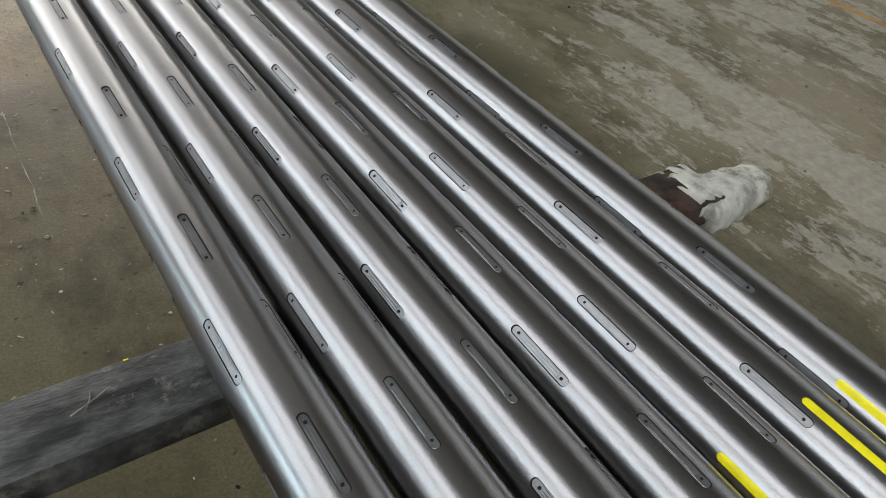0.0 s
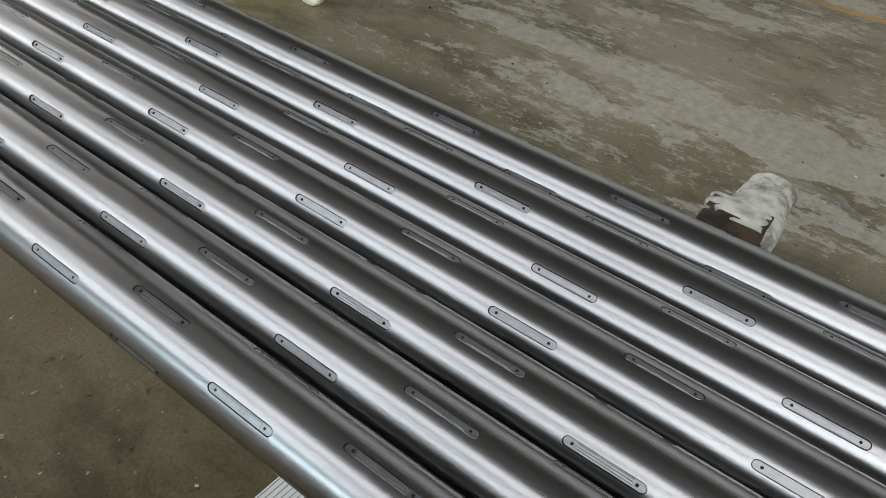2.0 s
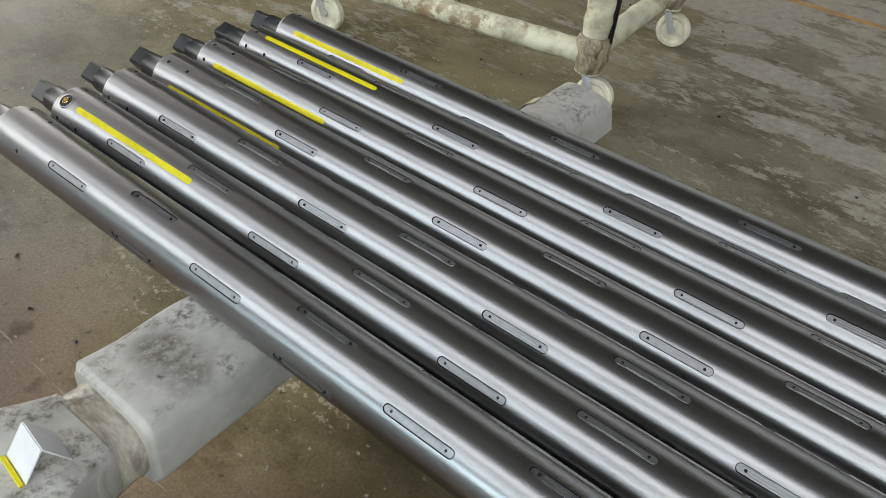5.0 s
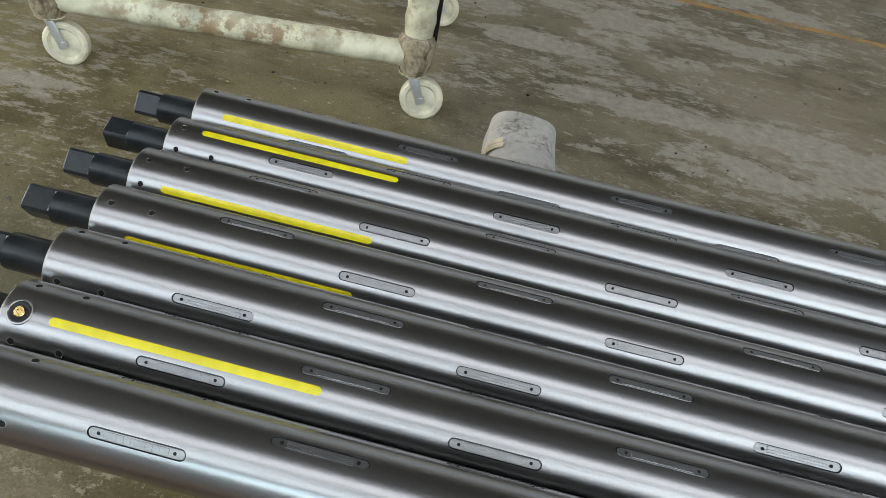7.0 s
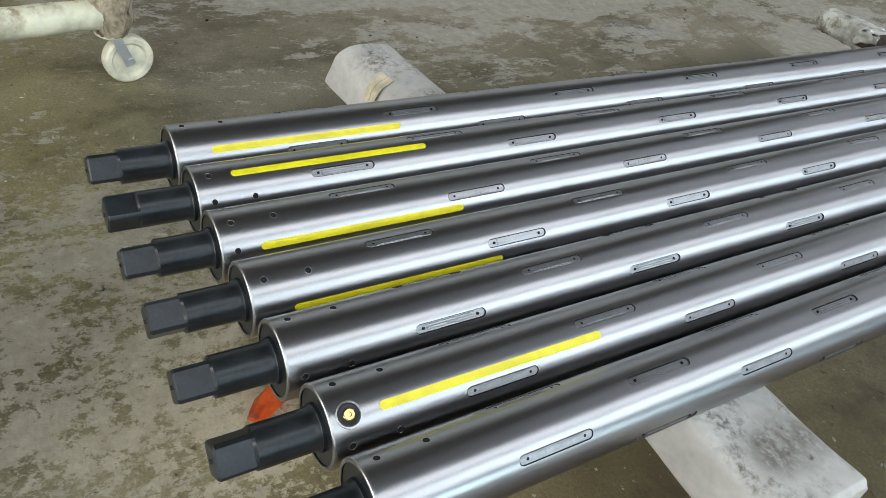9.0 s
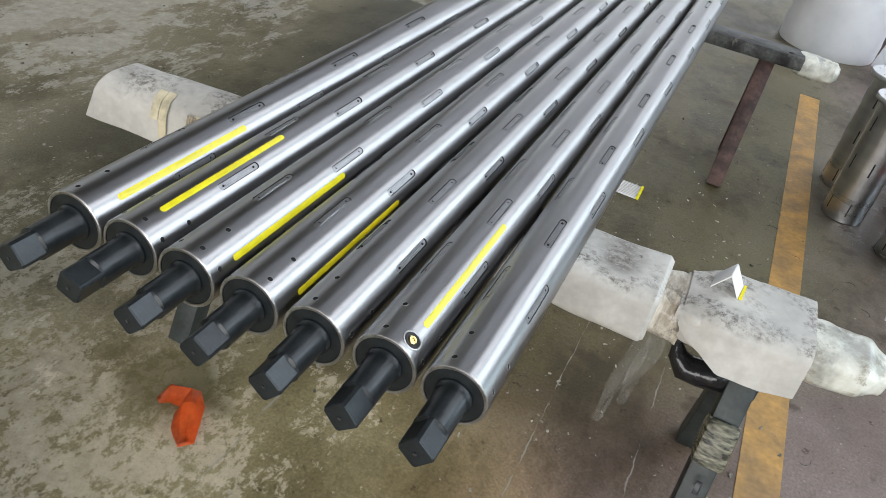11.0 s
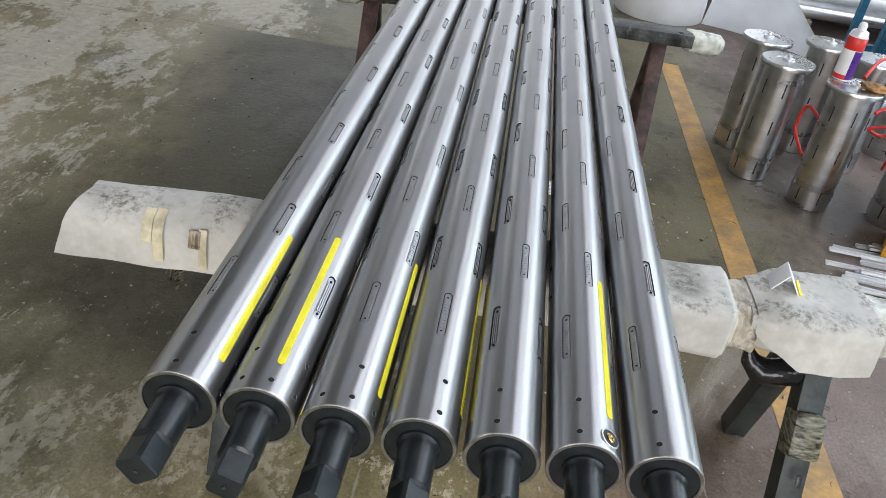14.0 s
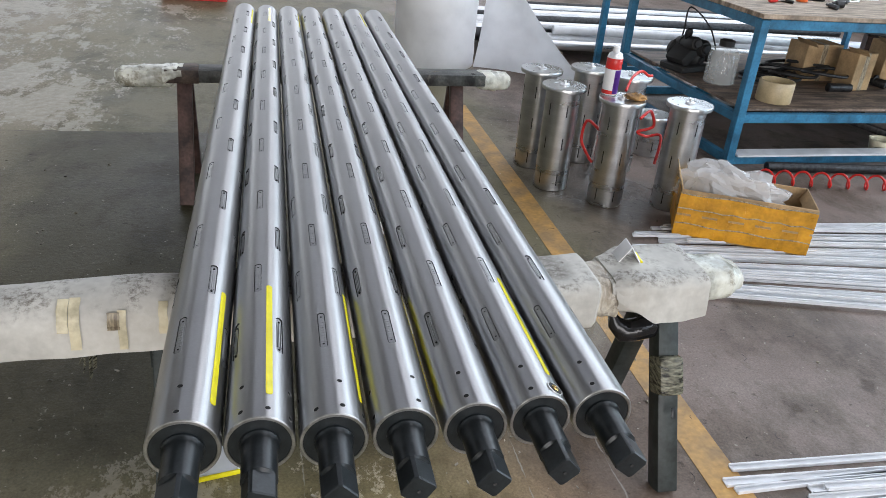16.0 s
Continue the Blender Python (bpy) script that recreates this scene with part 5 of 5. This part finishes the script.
SH, TP = 0.3125, 0.8225
jar = thing("plastic_jar", "clear plastic jar with a dark screw lid on the shelf", "jar", pose(2.46, 3.30, SH))
part("body", lathe([(0.085, 0.0), (0.092, 0.008), (0.092, 0.17), (0.075, 0.205), (0.04, 0.225)], 28), MAT_GLASS, jar)
part("lid", lathe([(0.044, 0.22), (0.045, 0.255), (0.03, 0.26)], 20), MAT_RUBBER, jar, "black lid")
pump = thing("air_pump", "greasy black cast pump lying on the shelf", "pump", pose(2.42, 3.62, SH, 0, 0, 20) @ Matrix.Scale(1.45, 4))
part("base", box(-0.11, 0.07, -0.07, 0.07, 0.0, 0.03, 0.006), MAT_RUBBER, pump)
part("wedge", beam((-0.09, 0.0, 0.035), (-0.02, 0.0, 0.10), 0.10, 0.05, 0.006), MAT_RUBBER, pump)
for k, (px_, pz, pr) in enumerate(((-0.035, 0.115, 0.030), (0.015, 0.10, 0.036), (0.055, 0.075, 0.030), (-0.01, 0.065, 0.040))):
    barrel = part("barrel", lathe([(pr * 0.45, -0.085), (pr * 0.8, -0.082), (pr, -0.070), (pr, -0.03), (pr * 0.86, -0.026), (pr * 0.86, 0.02), (pr, 0.024), (pr, 0.06), (pr * 0.6, 0.075)], 20, "Y"), MAT_RUBBER, pump, m=pose(px_, 0.01 * k, pz, 8 * k - 10, 0, 14 * k - 20))
    part("end_cap", lathe([(pr * 0.5, -0.094), (pr * 0.62, -0.090), (pr * 0.62, -0.080)], 14, "Y"), MAT_DARK, barrel)
part("nozzle", lathe([(0.012, 0.0), (0.016, 0.01), (0.016, 0.04), (0.009, 0.05)], 14), MAT_DARK, pump, m=pose(-0.045, 0.0, 0.135, 20, -15, 0))
wire("black_cable", spline([(2.40, 3.75, SH + 0.13), (2.36, 3.66, 0.55), (2.34, 3.6, 0.70), (2.42, 3.45, 0.60), (2.47, 3.40, 0.42), (2.44, 3.42, SH + 0.01)]), 0.005, MAT_RUBBER, "black cable looped down to the shelf", "cable")
tape_roll = thing("tape_roll", "wide roll of tan packing tape on the shelf", "tape roll", pose(2.60, 2.93, SH))
part("roll", lathe([(0.088, 0.0), (0.096, 0.0), (0.098, 0.003), (0.098, 0.115), (0.096, 0.118), (0.088, 0.118), (0.087, 0.004)], 40), material("tan_roll", (0.50, 0.40, 0.24), 0.35, 0.0, 0.1, 10.0), tape_roll)
for x, y, w, d, h, turn in ((3.22, 3.50, 0.27, 0.18, 0.23, 4), (3.36, 3.27, 0.17, 0.14, 0.23, 14), (3.80, 3.45, 0.28, 0.2, 0.26, -8)):
    cb = thing("small_carton", "small battered cardboard carton on the shelf", "carton", pose(x, y, SH, 0, 0, turn), "cartons on the shelf")
    part("body", box(-w / 2, w / 2, -d / 2, d / 2, 0, h, 0.004), MAT_CARD, cb)
    part("tape", box(-0.02, 0.02, -d / 2 - 0.001, d / 2 + 0.001, 0.0, h + 0.001, 0.001), MAT_TAPEBROWN, cb, "brown tape strip")
    part("flap", beam((-w / 2, -d / 2, h), (-w / 2 - 0.03, -d / 2, h + 0.03), 0.004, d, 0.001, up=(0, 1, 0)), MAT_CARD, cb)
spool = thing("steel_sleeve", "short dark steel sleeve lying on the shelf", "sleeve", pose(3.20, 3.16, SH + 0.026, 0, 0, 0))
part("sleeve", lathe([(0.022, -0.08), (0.026, -0.078), (0.026, 0.078), (0.022, 0.08), (0.014, 0.08), (0.014, 0.0)], 20, "X"), MAT_DARK, spool)
LOOPS = random.Random(9)
for k in range(9):
    cx, cy = 2.82 + 0.05 * k, 3.35 + LOOPS.uniform(-0.1, 0.2)
    pts = [(cx + (0.14 + 0.02 * LOOPS.random()) * math.cos(a * 0.5), cy + 0.10 * math.sin(a * 0.5), SH + 0.012 + 0.011 * k + 0.008 * math.sin(a)) for a in range(0, 13)]
    wire("coiled_hose", spline(pts, 4), 0.010, (MAT_RUBBER, MAT_DARK)[k % 2], "black hose coiled loosely on the shelf", "hose")
for k in range(7):
    bx, by = 3.55 + LOOPS.uniform(-0.1, 0.6), 3.0 + LOOPS.uniform(0, 0.8)
    sc = thing("scrap_fitting", "dark steel fitting lying on the shelf", "fitting", pose(bx, by, SH, 0, 0, LOOPS.uniform(0, 180)), "fittings on the shelf")
    part("barrel", lathe([(0.02, -0.06), (0.028, -0.05), (0.028, 0.03), (0.018, 0.035), (0.018, 0.07)], 16, "X"), MAT_DARK, sc, m=pose(0, 0, 0.028))
    part("flange", lathe([(0.036, -0.006), (0.036, 0.006)], 16, "X"), MAT_DARK, sc, m=pose(0.02, 0, 0.036))
for k in range(6):
    bx, by = 3.55 + 0.15 * k + LOOPS.uniform(-0.05, 0.05), 3.75 + LOOPS.uniform(-0.25, 0.2)
    w, h = LOOPS.uniform(0.08, 0.16), LOOPS.uniform(0.06, 0.22)
    ct = thing("parts_bin", "grubby bin of machine parts on the shelf", "bin", pose(bx, by, SH, 0, 0, LOOPS.uniform(-25, 25)), "bins on the shelf")
    part("body", box(-w / 2, w / 2, -0.06, 0.06, 0.0, h, 0.006), (MAT_CARD, MAT_DARK, MAT_STRIP, MAT_RUST)[k % 4], ct)
    part("lid", box(-w / 2 - 0.004, w / 2 + 0.004, -0.064, 0.064, h + 0.0005, h + 0.012, 0.003), (MAT_TAPEBROWN, MAT_RUBBER, MAT_CARD, MAT_DARK)[k % 4], ct)
# tools on the worktop
for x, y, mat, label, cat, l in ((2.58, 3.12, MAT_RED, "red-handled screwdriver on the worktop", "screwdriver", 0.10), (2.66, 3.18, MAT_RED, "red-handled cutter on the worktop", "cutter", 0.09), (2.98, 3.25, MAT_DARK, "steel spanner lying on the worktop", "spanner", 0.16), (3.12, 3.22, MAT_DARK, "steel spanner lying on the worktop", "spanner", 0.14)):
    tool = thing("hand_tool", label, cat, pose(x, y, TP, 0, 0, LOOPS.uniform(-40, 40)))
    part("grip", lathe([(0.010, -l / 2), (0.014, -l / 2 + 0.01), (0.013, 0.0), (0.009, 0.012)], 12, "X"), mat, tool, m=pose(0, 0, 0.014))
    part("shank", lathe([(0.005, 0.01), (0.005, l * 0.7), (0.007, l * 0.75)], 10, "X"), MAT_ALU, tool, m=pose(0, 0, 0.014))
oc = thing("orange_cup", "small orange plastic cap on the worktop", "cap", pose(2.82, 3.22, TP))
part("cap", lathe([(0.030, 0.0), (0.032, 0.004), (0.028, 0.035), (0.02, 0.038)], 20), MAT_ORANGE, oc)
sheet = thing("paper_sheet", "white paper sheet lying on the worktop", "paper", pose(3.0, 3.5, TP, 0, 0, 10))
part("sheet", box(-0.3, 0.5, -0.15, 0.15, 0.0, 0.003, 0.001), MAT_WHITE, sheet)
for k in range(16):
    x, y, l = LOOPS.uniform(2.55, 4.3), LOOPS.uniform(2.95, 3.9), LOOPS.uniform(0.05, 0.22)
    tool = thing("hand_tool", "small steel tool lying on the cluttered worktop", "tool", pose(x, y, TP, 0, 0, LOOPS.uniform(0, 180)), "tools on the worktop")
    r = LOOPS.uniform(0.006, 0.02)
    part("body", lathe([(r * 0.6, -l / 2), (r, -l / 2 + 0.004), (r, l * 0.2), (r * 0.5, l * 0.22), (r * 0.5, l / 2)], 12, "X"), (MAT_DARK, MAT_ALU, MAT_RED, MAT_RUBBER)[k % 4], tool, m=pose(0, 0, r))
# under the bench
for z, y, x0, x1, mat in ((0.028, 2.62, 2.45, 3.45, MAT_DARK), (0.022, 3.75, 2.6, 3.9, MAT_RUBBER)):
    pp = thing("steel_pipe", "dark steel pipe lying under the workbench", "pipe", pose(x0, y, z, 0, 0, -3), "pipes under the bench")
    part("pipe", lathe([(0.018, 0.0), (z * 0.95, 0.003), (z * 0.95, x1 - x0 - 0.003), (0.018, x1 - x0)], 16, "X"), mat, pp)
bin_ob = thing("plastic_tub", "yellowed plastic tub under the workbench", "tub", pose(3.42, 2.92, 0.0))
part("tub", lathe([(0.06, 0.0), (0.075, 0.09), (0.08, 0.092), (0.078, 0.095), (0.072, 0.09), (0.058, 0.006)], 24), MAT_WHEEL, bin_ob)
part("brace", beam((0.62, 1.0, 0.23), (1.45, 0.03, 0.05), 0.04, 0.04, 0.002), MAT_DARK, bench, "dark steel brace")

# red spiral air hose on the floor
coil = [(2.30 + 0.75 * k / 110, 2.43 - 0.10 * k / 110 + 0.035 * math.cos(k * 0.42), 0.045 + 0.038 * math.sin(k * 0.42)) for k in range(111)]
wire("spiral_hose", coil, 0.006, MAT_RED, "red spiral air hose stretched along the floor", "air hose")
for pts in ([(1.27, 2.27, 0.34), (1.235, 2.34, 0.36), (1.23, 2.36, 0.26), (1.25, 2.30, 0.20), (1.262, 2.27, 0.18)], [(1.46, 2.26, 0.40), (1.53, 2.31, 0.42), (1.57, 2.33, 0.34), (1.50, 2.34, 0.31), (1.56, 2.36, 0.28), (1.62, 2.33, 0.29), (1.60, 2.30, 0.16)], [(1.40, 2.34, 0.507), (1.46, 2.42, 0.55), (1.54, 2.50, 0.56), (1.60, 2.54, 0.53), (1.63, 2.56, 0.525)]):
    wire("red_hose", spline(pts, 6), 0.007, MAT_RED, "short red air hose looped between the cylinders", "air hose")
glove = thing("leather_glove", "tan leather rag lying on a steel cylinder", "rag", pose(1.385, 2.195, 0.506))
gb = bmesh.new()
bmesh.ops.create_icosphere(gb, subdivisions=3, radius=0.03)
for v in gb.verts:
    j = noise.noise(v.co * 70) * 0.012 + noise.noise(v.co * 30 + Vector((3, 1, 2))) * 0.012
    v.co = Vector((v.co.x * 1.7, v.co.y * 1.0, max(-0.011, v.co.z * 0.55))) + v.co.normalized() * j
    v.co.z = max(v.co.z, -0.012) + 0.012
part("rag", gb, MAT_GLOVE, glove)

MAT_BAG = material("milky_bag_film", (0.80, 0.81, 0.82), 0.12, 0.0, 0.03, 20.0, 60.0, 0.6, alpha=0.36)

# plastic bag in the cardboard box
bag = bmesh.new()
bmesh.ops.create_icosphere(bag, subdivisions=4, radius=1.0)
for v in bag.verts:
    d = v.co.normalized()
    j = noise.noise(d * 2.2) * 0.35 + noise.noise(d * 6.0 + Vector((4, 0, 1))) * 0.16 + abs(noise.noise(d * 13.0)) * 0.08
    lean = 0.05 * math.exp(-((d.x + 0.6) ** 2) * 6)
    v.co = Vector((d.x * 0.21, d.y * 0.10, d.z * 0.105)) * (1 + j)
    v.co.z = max(v.co.z, -0.08) + (lean if d.z > 0 else 0)
bag_ob = part("plastic_bag", bag, MAT_BAG, smooth_angle=12)
bag_ob.matrix_world = carton.matrix_world @ pose(0.22, 0.13, 0.185)
tagged(bag_ob, "crumpled clear plastic bag stuffed in the cardboard box", "plastic bag")
for x, tilt in ((0.003, -115), (BW - 0.003, 118)):
    part("flap", box(0.0, 0.055, 0.015, BD - 0.015, -0.0015, 0.0015, 0.0005), MAT_CARD, carton, m=pose(x, 0, BH, 0, tilt, 0))

# aluminium profiles lying on the floor
BARS = random.Random(21)


def profile_bar(x, y, z, length, turn, wide):
    ob = thing("profile_strip", "long white-grey aluminium profile strip on the floor", "profile strip", pose(x, y, z, 0, 0, turn), "profile strips on the floor")
    bm = box(0, length, -wide / 2, wide / 2, 0.0, 0.004, 0.0006)
    box(0, length, -wide / 2, -wide / 2 + 0.003, 0.004, 0.011, bm=bm)
    box(0, length, wide / 2 - 0.003, wide / 2, 0.004, 0.011, bm=bm)
    part("channel", bm, MAT_STRIP, ob, smooth_angle=0)


for k in range(30):
    f = k / 29
    profile_bar(1.36 + BARS.uniform(-0.05, 0.22) - 0.06 * f, 1.33 + 0.60 * f, 0.0 if k % 3 else 0.0115, 3.0 + BARS.uniform(-0.2, 0.3), -13 + 11 * f + BARS.uniform(-1.2, 1.2), 0.018 + 0.008 * (k % 2))
for x, y, z, turn, wide in ((0.985, 0.445, 0.0, -0.8, 0.024), (0.94, 0.395, 0.0, -1.2, 0.028), (0.955, 0.365, 0.0, 1.6, 0.022), (1.16, 0.345, 0.0, 0.4, 0.028), (1.14, 0.315, 0.0, -0.6, 0.024), (1.10, 0.275, 0.0, 1.0, 0.026), (1.2, 0.34, 0.0115, -1.5, 0.024)):
    profile_bar(x, y, z, 2.6, turn, wide)

# ---- beyond the far trestle ----
foam_roll = thing("foam_roll", "large upright roll of white packing foam, partly unrolled", "foam roll", pose(1.0, 4.88, 0))
prof = [(0.05, 0.0), (0.30, 0.0), (0.305, 0.01)] + [(0.305 + 0.003 * math.sin(k * 1.7), 0.05 + k * 0.05) for k in range(20)] + [(0.30, 1.06), (0.05, 1.06)]
part("roll", lathe(prof, 56), MAT_SHEET, foam_roll)
loose = bmesh.new()
lg = []
for i in range(21):
    f = i / 20
    x, y = 0.29 + 0.78 * f, -0.12 - 0.55 * f + 0.06 * math.sin(f * 5)
    top = 0.92 * (1 - f) ** 1.25 + 0.10 * (1 - f) + 0.03
    lg.append([loose.verts.new((x + 0.05 * math.sin(g * 3 + f * 2), y + 0.05 * g * math.sin(3 * f), 0.0 + g * top)) for g in (0, 0.15, 0.3, 0.45, 0.6, 0.75, 0.9, 1.0)])
for r0, r1 in zip(lg, lg[1:]):
    for k in range(7):
        loose.faces.new((r0[k], r0[k + 1], r1[k + 1], r1[k]))
bmesh.ops.solidify(loose, geom=loose.faces[:], thickness=0.004)
part("loose_sheet", loose, MAT_SHEET, foam_roll, "unrolled sagging foam sheet")
PILE = random.Random(3)
for x in (2.0, 3.6):
    bearer = thing("support_beam", "low timber bearer under the stacked tubes", "bearer", pose(x, 5.65, 0), "bearers under the tubes")
    part("timber", box(-0.05, 0.05, -0.75, 0.75, 0.0, 0.10, 0.004), MAT_WOOD, bearer)
for k in range(13):
    r = PILE.choice((0.04, 0.05, 0.055))
    y = 5.0 + 0.105 * k
    tb = thing("stacked_tube", "long steel tube stacked on low bearers", "tube", pose(1.45 + PILE.uniform(-0.3, 0.3), y, 0.10 + r, 0, 0, PILE.uniform(-2, 2)), "stacked tubes")
    part("tube", lathe([(r * 0.6, 0.0), (r, 0.004), (r, 3.2), (r * 0.6, 3.204)], 20, "X"), (MAT_CYL, MAT_STRIP, MAT_DARK, MAT_CYL)[k % 4], tb)
    if k % 4 == 2:
        part("collar", lathe([(r * 1.06, 0.0), (r * 1.06, 0.12)], 20, "X"), MAT_BLACK, tb, m=pose(0.3, 0, 0))
for k in range(9):
    r = PILE.choice((0.035, 0.045))
    tb = thing("stacked_tube", "long steel tube lying on the stack", "tube", pose(1.6 + PILE.uniform(-0.3, 0.5), 5.08 + 0.14 * k, 0.205 + r, 0, 0, PILE.uniform(-3, 3)), "stacked tubes")
    part("tube", lathe([(r * 0.6, 0.0), (r, 0.004), (r, 3.0), (r * 0.6, 3.004)], 20, "X"), (MAT_STRIP, MAT_CYL, MAT_DARK)[k % 3], tb)
crate = thing("red_crate", "red plastic crate standing on the floor far off", "crate", pose(-0.92, 7.15, 0))
cb = bmesh.new()
for a in ((-0.3, 0.3, -0.2, -0.185), (-0.3, 0.3, 0.185, 0.2), (-0.3, -0.285, -0.185, 0.185), (0.285, 0.3, -0.185, 0.185)):
    box(*a, 0.0, 0.25, 0.002, bm=cb)
box(-0.285, 0.285, -0.185, 0.185, 0.0, 0.01, bm=cb)
part("shell", cb, MAT_RED, crate)
part("rim", box(-0.315, 0.315, -0.215, -0.2005, 0.225, 0.255, 0.003), MAT_RED, crate)

# ---- floor litter ----
LITTER = random.Random(12)
crumbs = bmesh.new()
for k in range(420):
    x, y = LITTER.uniform(-3.0, 2.4), LITTER.uniform(-1.0, 3.2)
    if abs(x) < 0.25 and LITTER.random() < 0.6:
        continue
    s = LITTER.choice((0.002, 0.003, 0.003, 0.004, 0.006))
    bmesh.ops.create_icosphere(crumbs, subdivisions=1, radius=s, matrix=pose(x, y, s * 0.4, LITTER.uniform(0, 90), 0, LITTER.uniform(0, 180)) @ Matrix.Diagonal((1.4, 1, 0.6, 1)))
tagged(part("floor_crumbs", crumbs, material("grit", (0.20, 0.18, 0.14), 0.8, 0.0, 0.5, 30.0), smooth_angle=0), "scattered grit and crumbs on the concrete floor", "grit", kind="stuff")
chips = bmesh.new()
for k in range(130):
    x, y = LITTER.choice(((LITTER.uniform(0.2, 0.95), LITTER.uniform(0.3, 2.6)), (LITTER.uniform(-2.6, 0.6), LITTER.uniform(-0.6, 2.8))))
    l, w = LITTER.uniform(0.003, 0.009), LITTER.uniform(0.0014, 0.004)
    lift = LITTER.uniform(0.0, 0.3)
    m = pose(x, y, 0.0012 + l * 0.15 * lift, 0, -8 * lift, LITTER.uniform(0, 180))
    ring = [(-l, -w * 0.4), (-l * 0.3, -w), (l * 0.7, -w * 0.7), (l, w * 0.1), (l * 0.4, w * 0.9), (-l * 0.6, w)]
    low = [chips.verts.new(m @ Vector((a, b, -0.001))) for a, b in ring]
    top = [chips.verts.new(m @ Vector((a * 0.9, b * 0.9, 0.0008 + 0.001 * lift))) for a, b in ring]
    chips.faces.new(top)
    for i in range(6):
        chips.faces.new((low[i], low[(i + 1) % 6], top[(i + 1) % 6], top[i]))
tagged(part("floor_chips", chips, material("pale_chips", (0.42, 0.38, 0.30), 0.8, 0.0, 0.35, 18.0), smooth_angle=0), "pale torn chips and flakes scattered on the floor", "chips", kind="stuff")
shav = bmesh.new()
for k in range(110):
    x, y = LITTER.uniform(-0.2, 2.2), LITTER.uniform(-0.4, 2.6)
    a, l = LITTER.uniform(0, 6.28), LITTER.uniform(0.012, 0.045)
    tube([(x + l * t * math.cos(a + t * 1.2), y + l * t * math.sin(a + t * 1.2), 0.0015 + 0.003 * t * (1 - t)) for t in (0, 0.33, 0.66, 1)], 0.0007, 4, bm=shav)
tagged(part("floor_shavings", shav, MAT_DARK, smooth_angle=0), "thin dark shavings scattered on the floor", "shavings", kind="stuff")
